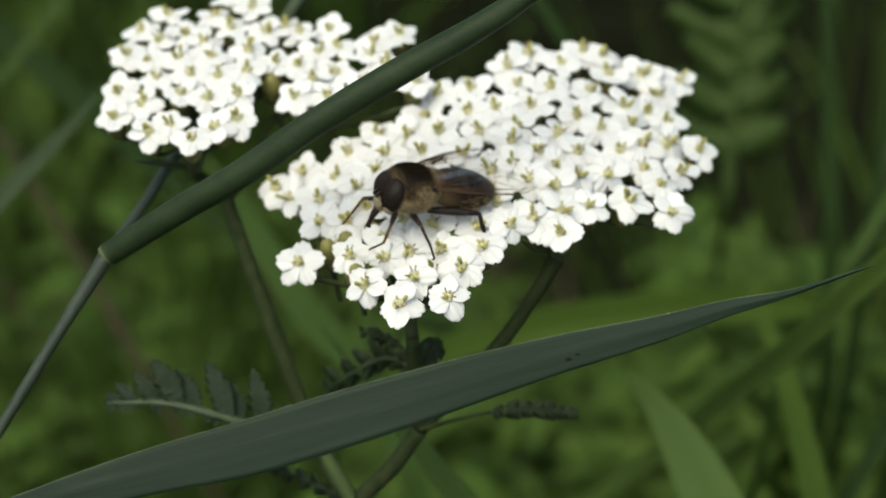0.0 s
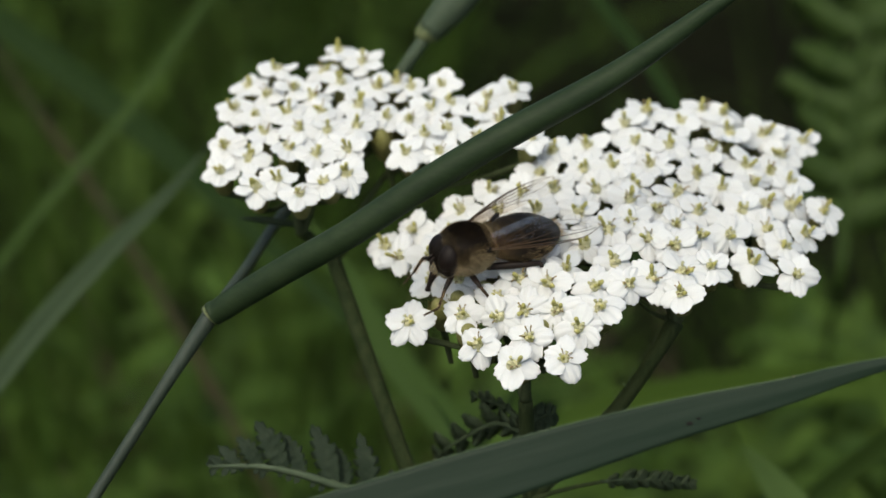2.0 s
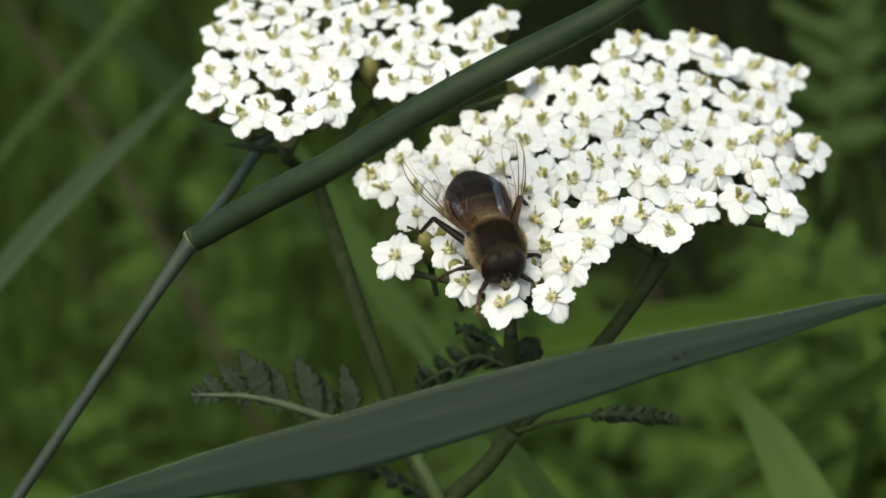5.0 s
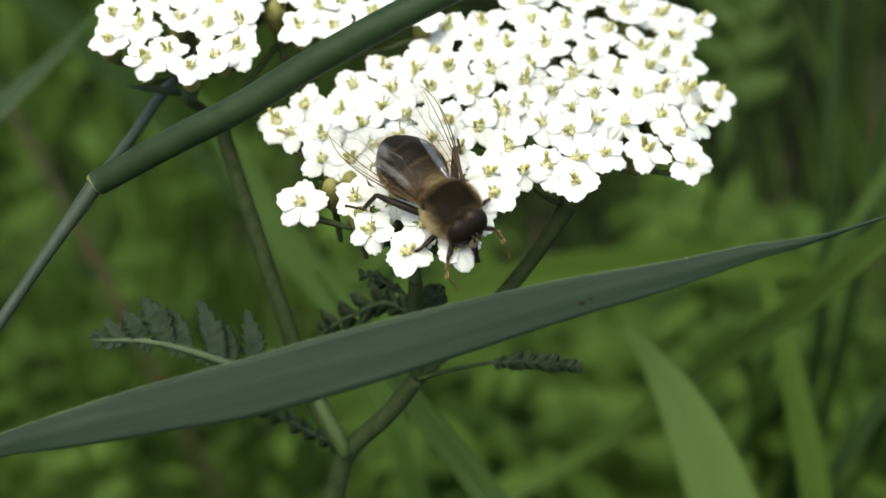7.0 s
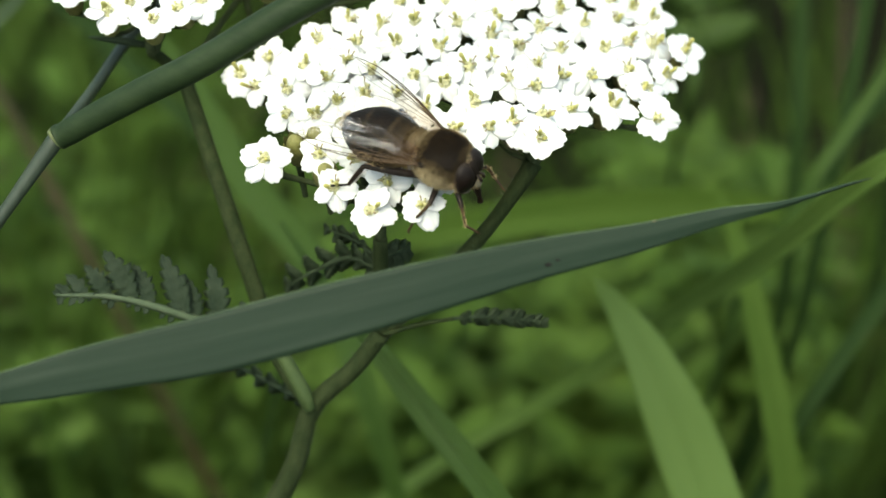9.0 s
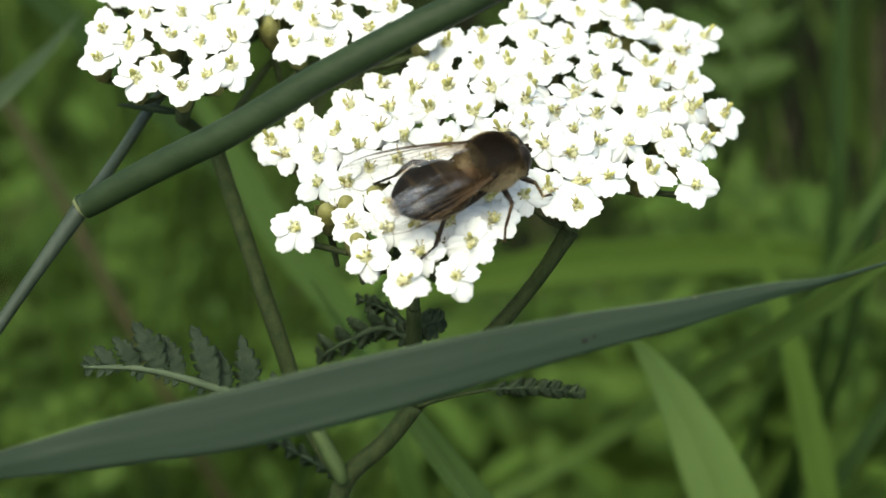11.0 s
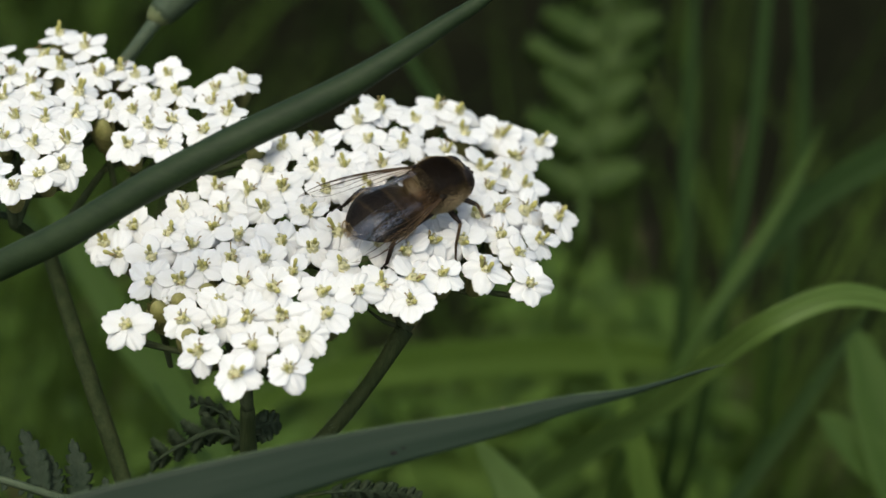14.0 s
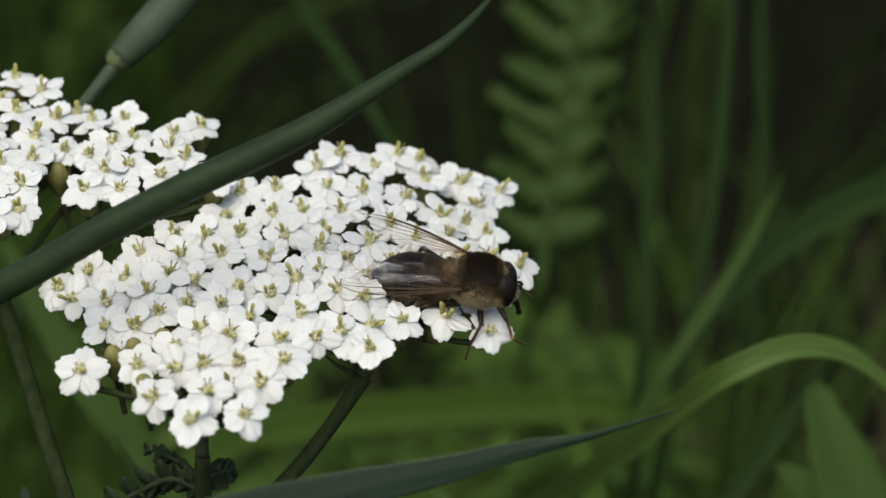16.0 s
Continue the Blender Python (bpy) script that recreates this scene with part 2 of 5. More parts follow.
def wing_material():
    """A clear, crinkled membrane: light passes it, and it mirrors some of the sky along its creases; smoky brown near its root."""
    m = bpy.data.materials.new("clear_wing_membrane")
    m.use_nodes = True
    n, l = m.node_tree.nodes, m.node_tree.links
    gloss = n.new("ShaderNodeBsdfGlossy")
    gloss.inputs["Color"].default_value, gloss.inputs["Roughness"].default_value = (0.92, 0.90, 0.93, 1), 0.26
    co, mp = n.new("ShaderNodeTexCoord"), n.new("ShaderNodeMapping")
    mp.inputs["Scale"].default_value, mp.inputs["Rotation"].default_value = (0.20, 1.0, 1.0), (0, 0, 0.35)
    l.new(co.outputs["Object"], mp.inputs[0])
    crease, fine, patch = (n.new("ShaderNodeTexNoise") for _ in range(3))
    for node, size, warp in ((crease, 1500, 1.2), (fine, 5200, 0.5), (patch, 420, 0.4)):
        node.inputs["Scale"].default_value, node.inputs["Detail"].default_value, node.inputs["Distortion"].default_value = size, 3, warp
        l.new(mp.outputs[0], node.inputs["Vector"])
    both = n.new("ShaderNodeMath")
    both.operation = "MULTIPLY_ADD"
    l.new(fine.outputs[0], both.inputs[0])
    both.inputs[1].default_value = 0.22
    l.new(crease.outputs[0], both.inputs[2])
    bp = n.new("ShaderNodeBump")
    bp.inputs["Strength"].default_value, bp.inputs["Distance"].default_value = 1.0, 0.0008
    l.new(both.outputs[0], bp.inputs["Height"])
    l.new(bp.outputs[0], gloss.inputs["Normal"])
    tr, mx, ramp = n.new("ShaderNodeBsdfTransparent"), n.new("ShaderNodeMixShader"), n.new("ShaderNodeMapRange")
    sep, root, tint = n.new("ShaderNodeSeparateXYZ"), n.new("ShaderNodeMapRange"), n.new("ShaderNodeMix")
    l.new(co.outputs["Object"], sep.inputs[0])
    root.inputs[1].default_value, root.inputs[2].default_value = -0.0060, -0.0005
    l.new(sep.outputs[0], root.inputs[0])
    tint.data_type = "RGBA"
    tint.inputs[6].default_value, tint.inputs[7].default_value = (0.95, 0.94, 0.92, 1), (0.74, 0.62, 0.50, 1)
    l.new(root.outputs[0], tint.inputs[0])
    l.new(tint.outputs[2], tr.inputs[0])
    side, rear, blend = n.new("ShaderNodeMath"), n.new("ShaderNodeMapRange"), n.new("ShaderNodeMath")
    side.operation, blend.operation = "ABSOLUTE", "MULTIPLY_ADD"
    l.new(sep.outputs[1], side.inputs[0])
    rear.inputs[1].default_value, rear.inputs[2].default_value = 0.0003, 0.0012
    l.new(side.outputs[0], rear.inputs[0])
    l.new(crease.outputs[0], blend.inputs[0])
    blend.inputs[1].default_value = 0.5
    l.new(patch.outputs[0], blend.inputs[2])
    ramp.inputs[1].default_value, ramp.inputs[2].default_value = 0.74, 0.88
    ramp.inputs[3].default_value, ramp.inputs[4].default_value = 0.006, 0.18
    l.new(blend.outputs[0], ramp.inputs[0])
    share = n.new("ShaderNodeMath")
    share.operation = "MULTIPLY_ADD"
    l.new(ramp.outputs[0], share.inputs[0])
    l.new(rear.outputs[0], share.inputs[1])
    share.inputs[2].default_value = 0.012
    l.new(share.outputs[0], mx.inputs[0])
    l.new(tr.outputs[0], mx.inputs[1])
    l.new(gloss.outputs[0], mx.inputs[2])
    l.new(mx.outputs[0], n["Material Output"].inputs[0])
    n.remove(n["Principled BSDF"])
    return m


WING = wing_material()


# ---- builders ----
def mesh_of(name, bm, mat, smooth=True):
    me = bpy.data.meshes.new(name)
    bmesh.ops.recalc_face_normals(bm, faces=bm.faces)
    bm.to_mesh(me)
    bm.free()
    me.materials.append(mat)
    if smooth:
        me.polygons.foreach_set("use_smooth", [True] * len(me.polygons))
    return me


def part(name, bm, mat, parent, label="", at=None):
    """One mesh object under a thing or under a part."""
    me = bm if isinstance(bm, bpy.types.Mesh) else mesh_of(name, bm, mat)
    ob = new(name, me)
    ob.parent = parent
    if at is not None:
        ob.matrix_basis = at
    return tagged(ob, label)


def smooth_path(points, steps=6):
    """Points along a curve that runs through the given ones, with any further values carried along."""
    p = np.array([tuple(q) for q in points], float)
    gap = np.maximum(np.linalg.norm(np.diff(p[:, :3], axis=0), axis=1), 1e-7)
    slope = np.diff(p, axis=0) / gap[:, None]
    m = np.concatenate([slope[:1], (slope[:-1] * gap[1:, None] + slope[1:] * gap[:-1, None]) / (gap[1:] + gap[:-1])[:, None], slope[-1:]])
    out = []
    for i in range(len(p) - 1):
        h = gap[i]
        for k in range(steps):
            s = k / steps
            out.append(p[i] * (1 + 2 * s) * (1 - s) ** 2 + m[i] * h * s * (1 - s) ** 2 + p[i + 1] * s * s * (3 - 2 * s) + m[i + 1] * h * s * s * (s - 1))
    return out + [p[-1]]


def tube(bm, points, sides=8, steps=5, cap=True, ridge=0.0):
    """A tapered round stem; points are (x, y, z, radius)."""
    path = smooth_path(points, steps)
    rings, side = [], None
    for i, q in enumerate(path):
        a, b = path[max(i - 1, 0)][:3], path[min(i + 1, len(path) - 1)][:3]
        way = Vector(b - a).normalized()
        side = (side - way * side.dot(way)).normalized() if side else way.orthogonal().normalized()
        other = way.cross(side)
        rad = max(q[3], 1e-6)
        rings.append([bm.verts.new(Vector(q[:3]) + (side * math.cos(2 * math.pi * k / sides) + other * math.sin(2 * math.pi * k / sides)) * rad * (1 + ridge * (k % 2)))
                      for k in range(sides)])
    for r, s in zip(rings, rings[1:]):
        for k in range(sides):
            bm.faces.new((r[k], r[(k + 1) % sides], s[(k + 1) % sides], s[k]))
    if cap:
        bm.faces.new(rings[0][::-1])
        bm.faces.new(rings[-1])
    return bm


def ribbon(bm, points, across, fold=0.25, thick=0.00025, steps=6, cols=6, wave=0.0):
    """A grass blade of two skins; points are (x, y, z, width); across: the way of its width; fold: depth of its keel per width."""
    path = smooth_path(points, steps)
    rows, last = [], Vector(across)
    for i, q in enumerate(path):
        a, b = path[max(i - 1, 0)][:3], path[min(i + 1, len(path) - 1)][:3]
        way = Vector(b - a).normalized()
        side = (last - way * last.dot(way)).normalized()
        normal = way.cross(side)
        width = max(q[3], 2e-5)
        top, under = [], []
        for k in range(cols + 1):
            f = k / cols * 2 - 1
            wob = wave * width * math.sin(i * 0.9 + k * 1.3)
            base = Vector(q[:3]) + side * (f * width / 2) + normal * (abs(f) ** 1.6 * fold * width + wob)
            gap = thick * (1.0 - 0.75 * abs(f))
            top.append(bm.verts.new(base))
            under.append(bm.verts.new(base - normal * gap))
        rows.append(top + under[::-1])
    count = len(rows[0])
    layer = bm.loops.layers.uv.new("UVMap")
    far = np.concatenate([[0], np.cumsum([np.linalg.norm(b[:3] - a[:3]) for a, b in zip(path, path[1:])])])
    place = {}
    for i, r in enumerate(rows):
        for k, v in enumerate(r):
            f = (k if k <= cols else count - 1 - k) / cols
            place[v] = (far[i], (f - 0.5) * 0.5 * (path[i][3] + 0.004))
    for r, s in zip(rows, rows[1:]):
        for k in range(count):
            bm.faces.new((r[k], r[(k + 1) % count], s[(k + 1) % count], s[k]))
    bm.faces.new(rows[0][::-1])
    bm.faces.new(rows[-1])
    for face in bm.faces:
        for loop in face.loops:
            if loop.vert in place:
                loop[layer].uv = place[loop.vert]
    return bm


def ribbon_line(points, across, fold, f, rad, steps=6):
    """A fine line along a ribbon at f of its half width, as points for tube()."""
    path = smooth_path(points, steps)
    out = []
    for i, q in enumerate(path):
        a, b = path[max(i - 1, 0)][:3], path[min(i + 1, len(path) - 1)][:3]
        way = Vector(b - a).normalized()
        side = (Vector(across) - way * Vector(across).dot(way)).normalized()
        place = Vector(q[:3]) + side * (f * q[3] / 2) + way.cross(side) * (abs(f) ** 1.6 * fold * q[3])
        out.append((*place, rad * min(1, q[3] / 0.001)))
    return out


def blob(bm, centre, radii, seg=20, rings=14, shape=None, turn=None):
    """A rounded body; shape(x, y, z) may reshape the unit ball first."""
    made = bmesh.ops.create_uvsphere(bm, u_segments=seg, v_segments=rings, radius=1.0)["verts"]
    for v in made:
        p = Vector(shape(*v.co)) if shape else v.co.copy()
        p = Vector((p.x * radii[0], p.y * radii[1], p.z * radii[2]))
        if turn:
            p = turn @ p
        v.co = (p + Vector(centre)) * MM
    return made


# ---- ground ----
def build_ground():
    bm = bmesh.new()
    xs = [-3000, -300, -30, -5] + [-2 + 0.1 * i for i in range(41)] + [5, 30, 300, 3000]
    ys = xs
    grid = [[bm.verts.new((x, y, 0.012 * noise.noise((x * 3, y * 3, 0)) if abs(x) < 4 and abs(y) < 4 else 0)) for x in xs] for y in ys]
    for j in range(len(ys) - 1):
        for i in range(len(xs) - 1):
            bm.faces.new((grid[j][i], grid[j][i + 1], grid[j + 1][i + 1], grid[j + 1][i]))
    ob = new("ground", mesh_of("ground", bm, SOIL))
    tagged(ob, "soil under the meadow plants, coloured near black for the shade there", "ground", kind="structure")


build_ground()


# ---- the yarrow plant ----
MAIN_A = [(-13.7, 4.5, 1.6), (-5.1, 6.7, 2.1), (-2.8, 8.4, 0.7), (-8.4, 4.9, 3.1), (-2.4, 5.1, 4.2), (-6.8, 1.9, 6.6), (-3.4, -0.2, 9.6), (-1.9, 2.4, 7.2), (-4.8, 4.6, 4.3), (1.7, 9.5, 0.0), (-0.2, 7.9, 1.5), (0.7, 5.1, 4.6), (4.9, 5.4, 4.4), (1.4, 0.2, 9.8), (2.8, 3.2, 6.7), (4.4, 7.5, 2.1), (-1.1, 10.9, -1.7)]
MAIN_B = [(-15.1, 11.7, -6.6), (-11.9, 11.2, -4.7), (-11.8, 8.9, -2.2), (-10.4, 13.7, -6.8), (-13.9, 14.5, -9.0), (-9.0, 16.5, -9.3), (-16.7, 12.9, -8.7), (-5.8, 18.4, -10.2), (-5.1, 16.2, -8.0), (-3.6, 13.4, -4.7), (-7.9, 12.3, -4.5), (-6.8, 10.1, -1.9), (-8.9, 8.7, -1.1), (-1.1, 16.2, -7.2), (0.5, 12.6, -3.4), (-2.7, 18.0, -9.3), (-4.2, 11.0, -2.4), (-6.0, 14.0, -5.9)]
MAIN_C = [(0.4, 22.7, -13.1), (4.1, 23.2, -13.4), (-0.9, 20.3, -11.1), (3.7, 20.5, -11.1), (0.6, 18.2, -9.1), (4.9, 18.1, -8.8), (3.0, 15.6, -6.4), (8.8, 18.7, -9.7), (8.2, 16.9, -7.9), (6.7, 20.8, -11.3), (9.0, 23.6, -14.1), (8.1, 25.8, -16.2), (10.4, 27.1, -17.7), (12.6, 23.1, -14.3), (13.1, 17.6, -9.4), (10.5, 20.9, -11.9)]
MAIN_D = [(6.0, 13.6, -4.3), (6.4, 10.1, -0.6), (9.9, 12.5, -3.5), (10.0, 8.1, 1.1), (10.9, 15.9, -7.2), (12.7, 6.5, 2.3), (12.5, 11.6, -3.0), (15.8, 9.3, -1.3), (3.6, 12.0, -2.6), (15.0, 12.8, -4.8), (7.7, 7.6, 1.9), (8.3, 14.4, -5.2), (13.0, 8.9, -0.3), (12.7, 13.9, -5.5)]
MAIN_E = [(15.1, 15.4, -7.6), (19.6, 15.6, -9.2), (24.9, 16.4, -12.4), (28.2, 15.6, -13.4), (21.9, 13.5, -8.0), (25.8, 13.0, -9.3), (18.0, 12.8, -5.8), (20.1, 9.9, -3.5), (24.4, 8.5, -3.9), (23.6, 11.6, -6.7), (22.1, 16.3, -11.1)]
MAIN_F = [(16.9, 22.6, -15.0), (22.8, 24.9, -19.4), (24.4, 22.3, -17.7), (26.9, 24.0, -20.5), (20.5, 20.9, -14.7), (21.1, 18.7, -12.9), (25.2, 19.0, -15.2), (17.7, 18.2, -11.3), (19.1, 24.7, -17.6), (14.0, 26.1, -17.5), (18.6, 27.1, -19.8), (16.4, 27.6, -19.6), (15.3, 19.8, -12.0), (23.0, 20.1, -15.1)]
LEFT_A = [(-20.5, 23.0, -8.5), (-23.6, 27.7, -12.6), (-19.8, 25.7, -11.2), (-19.8, 28.3, -13.6), (-16.8, 26.9, -13.0), (-18.0, 30.6, -16.3), (-16.0, 31.2, -17.5), (-22.7, 25.2, -10.3)]
LEFT_B = [(-30.6, 27.6, -13.3), (-27.2, 27.8, -13.0), (-24.7, 29.6, -14.5), (-26.8, 30.7, -15.7), (-29.0, 33.4, -18.8), (-32.0, 31.3, -17.4), (-22.5, 35.3, -20.3), (-19.8, 33.9, -19.3), (-21.9, 31.2, -16.2), (-33.2, 28.8, -15.3), (-29.7, 30.3, -15.8), (-23.8, 32.8, -17.7)]
LEFT_C = [(-33.5, 24.1, -10.9), (-33.6, 21.1, -8.3), (-30.7, 22.5, -8.6), (-29.5, 19.0, -5.3), (-24.9, 18.0, -3.8), (-22.5, 19.3, -5.0), (-23.6, 22.6, -8.0), (-26.6, 23.3, -8.5), (-29.4, 25.3, -10.8), (-20.3, 20.1, -6.0), (-25.7, 25.5, -10.5), (-27.3, 19.8, -5.7)]
MIDDLE_A = [(-14.5, 22.6, -8.9), (-10.3, 25.3, -11.4), (-6.3, 29.1, -15.2), (-6.6, 27.2, -13.4), (-3.5, 30.0, -16.4), (-7.3, 24.1, -10.2), (-11.0, 22.5, -8.8), (-1.7, 23.8, -10.6), (-5.0, 26.1, -12.3), (-12.7, 24.6, -10.7)]
MIDDLE_B = [(-14.4, 26.4, -12.5), (-10.0, 28.3, -14.3), (-11.1, 30.7, -16.6), (-14.4, 30.4, -16.4), (-12.2, 27.9, -13.9)]
BUDS = [(-9.1, 7.4, 0.3), (-6.5, 8.4, -0.1), (-11.0, 6.8, 0.2), (-7.9, 3.9, 4.2), (-0.8, 4.0, 5.5), (-17.5, 25.6, -12.0), (-16.9, 27.7, -14.0)]

FRONT_Y, BACK_Y = -0.010, 0.034


def petal_mesh(kind):
    """One white ray petal, narrow at its claw and three-lobed at its tip, lying along +x from its root; millimetres."""
    rnd = random.Random(40 + kind)
    length, width = 1.86 + rnd.uniform(-0.2, 0.16), 1.92 + rnd.uniform(-0.24, 0.22)
    droop, arch, rise = rnd.uniform(0.05, 0.5), rnd.uniform(0.02, 0.3), rnd.uniform(0.0, 0.28)
    lobes = [rnd.uniform(0.13, 0.30), rnd.uniform(0.13, 0.30)]
    profile = ((0.0, 0.54), (0.2, 0.70), (0.42, 0.86), (0.62, 0.97), (0.78, 1.0), (1.0, 0.86))
    bm = bmesh.new()
    nu, nv = 8, 14
    skins = []
    for skin in (0, 1):
        rows = []
        for i in range(nu + 1):
            s = i / nu
            half = width / 2 * float(np.interp(s, [q[0] for q in profile], [q[1] for q in profile]))
            row = []
            for k in range(nv + 1):
                f = k / nv * 2 - 1
                notch = math.exp(-((abs(f) - 0.36) / 0.12) ** 2)
                end = length * (1 - 0.40 * abs(f) ** 2.8) - lobes[0 if f < 0 else 1] * notch
                fold = -0.09 * notch * math.sin(s * 2.8) + 0.04 * math.sin(k * 1.3 + kind) * s
                z = rise * s - droop * s * s * 1.3 - arch * f * f * math.sin(s * 2.4) + fold
                row.append(bm.verts.new(Vector((0.30 + end * s, half * f, z - skin * 0.07 * (1 - 0.6 * s))) * MM))
            rows.append(row)
        skins.append(rows)
    a, b = skins
    for i in range(nu):
        for k in range(nv):
            bm.faces.new((a[i][k], a[i + 1][k], a[i + 1][k + 1], a[i][k + 1]))
            bm.faces.new((b[i][k], b[i][k + 1], b[i + 1][k + 1], b[i + 1][k]))
        for k in (0, nv):
            bm.faces.new((a[i][k], b[i][k], b[i + 1][k], a[i + 1][k]))
    for k in range(nv):
        for i in (0, nu):
            bm.faces.new((a[i][k], a[i][k + 1], b[i][k + 1], b[i][k]))
    return mesh_of("petal", bm, PETAL)


def bract_mesh():
    """The green cup of overlapping bracts under a floret."""
    bm = bmesh.new()
    for ring, (count, low, high, rad) in enumerate(((6, -3.4, -1.5, 0.72), (7, -3.0, -0.9, 0.90), (8, -2.6, -0.5, 0.98))):
        for k in range(count):
            a = 2 * math.pi * (k + 0.5 * ring) / count
            d, side = Vector((math.cos(a), math.sin(a), 0)), Vector((-math.sin(a), math.cos(a), 0))
            pts = [(d * rad * g + Vector((0, 0, low + (high - low) * s)), wd) for s, g, wd in ((0, 0.45, 0.2), (0.3, 0.95, 0.5), (0.7, 1.02, 0.45), (1, 0.95, 0.08))]
            rows = [[bm.verts.new((p + side * wd * j - d * 0.10 * abs(j)) * MM) for j in (-1, 0, 1)] for p, wd in pts]
            for r, s in zip(rows, rows[1:]):
                for j in (0, 1):
                    bm.faces.new((r[j], r[j + 1], s[j + 1], s[j]))
    blob(bm, (0, 0, -1.7), (0.82, 0.82, 1.6), 10, 8)
    return mesh_of("bract_cup", bm, BRACT)


def disc_mesh(kind):
    """The domed centre: a ring of tiny five-toothed tubes round a cushion."""
    rnd = random.Random(90 + kind)
    bm = bmesh.new()
    blob(bm, (0, 0, -0.02), (0.44, 0.44, 0.26), 10, 6)
    blob(bm, (0, 0, -0.16), (0.62, 0.62, 0.14), 12, 6)
    for k in range(6):
        a, rad = k * 2.4 + rnd.uniform(-0.3, 0.3), 0.10 + 0.40 * math.sqrt(k / 7)
        x, y = rad * math.cos(a), rad * math.sin(a)
        h = rnd.uniform(0.34, 0.62)
        tube(bm, [(x * 0.8 * MM, y * 0.8 * MM, 0, 0.07 * MM), (x * MM, y * MM, h * 0.7 * MM, 0.10 * MM), (x * 1.14 * MM, y * 1.14 * MM, h * MM, 0.15 * MM)], 6, 2)
    return mesh_of("disc", bm, DISC)


def anther_mesh(kind):
    """One yellow anther column that stands out of the disc."""
    h, lean = (0.80, 1.0, 1.2, 1.35)[kind], (0.10, 0.22, 0.05, 0.15)[kind]
    bm = bmesh.new()
    tube(bm, [(0, 0, 0.1 * MM, 0.13 * MM), (lean * 0.4 * MM, 0, (h - 0.45) * MM, 0.16 * MM), (lean * 0.9 * MM, 0, (h - 0.1) * MM, 0.17 * MM), (lean * MM, 0, h * MM, 0.12 * MM), (lean * MM, 0, (h + 0.07) * MM, 0.06 * MM)], 7, 3)
    return mesh_of("anther", bm, ANTHER)


def style_mesh(kind):
    """Thin browned styles among the disc tubes."""
    rnd = random.Random(190 + kind)
    bm = bmesh.new()
    for k in range(3):
        a, rad = rnd.uniform(0, 6.3), rnd.uniform(0.35, 0.6)
        x, y = rad * math.cos(a), rad * math.sin(a)
        tube(bm, [(x * 0.7 * MM, y * 0.7 * MM, 0.3 * MM, 0.05 * MM), (x * MM, y * MM, 0.75 * MM, 0.05 * MM), (x * 1.35 * MM, y * 1.35 * MM, 0.85 * MM, 0.07 * MM)], 4, 2)
    return mesh_of("style_tuft", bm, STYLE)


PETALS = [petal_mesh(k) for k in range(9)]
DISCS, ANTHERS, STYLES = [disc_mesh(k) for k in range(4)], [anther_mesh(k) for k in range(4)], [style_mesh(k) for k in range(4)]
BRACTS = bract_mesh()


def facing(p, rnd, mid_x):
    """The way a floret faces: a low dome, its front turned outward and its back to the sky."""
    s = (p.y - FRONT_Y) / (BACK_Y - FRONT_Y)
    up = radians(48 + 31 * max(-0.1, min(1.1, s)) + rnd.uniform(-9, 9))
    side = radians((p.x - mid_x) / 0.022 * 15 + rnd.uniform(-9, 9))
    return Vector((math.sin(side), -math.cos(up) * math.cos(side), math.sin(up) * math.cos(side)))


def floret(plant, p, normal, size, rnd):
    """One small yarrow flower head: bract cup, petals, disc, anthers and styles."""
    turn = normal.to_track_quat("Z", "Y").to_matrix().to_4x4() @ Matrix.Rotation(rnd.uniform(0, 6.28), 4, "Z")
    cup = part("floret", BRACTS, None, plant, "", Matrix.Translation(p) @ turn @ Matrix.Scale(size, 4))
    count = rnd.choice((5, 5, 5, 5, 5, 6, 4))
    for k in range(count):
        a = 2 * math.pi * k / count + rnd.uniform(-0.12, 0.12)
        part("petal", rnd.choice(PETALS), None, cup, "", Matrix.Rotation(a, 4, "Z") @ Matrix.Translation((0, 0, rnd.uniform(-0.08, 0.12) * MM)) @ Matrix.Rotation(rnd.uniform(-0.18, 0.26), 4, "Y") @ Matrix.Rotation(rnd.uniform(-0.28, 0.28), 4, "X") @ Matrix.Scale(rnd.uniform(0.9, 1.08), 4))
    part("disc", rnd.choice(DISCS), None, cup)
    for k in range(rnd.choice((1, 1, 2, 2))):
        part("anther", rnd.choice(ANTHERS), None, cup, "", Matrix.Rotation(rnd.uniform(0, 6.3), 4, "Z") @ Matrix.Translation((rnd.uniform(0.08, 0.42) * MM, 0, 0)) @ Matrix.Rotation(rnd.uniform(-0.1, 0.25), 4, "Y"))
    if rnd.random() < 0.6:
        part("style_tuft", rnd.choice(STYLES), None, cup, "", Matrix.Rotation(rnd.uniform(0, 6.3), 4, "Z"))


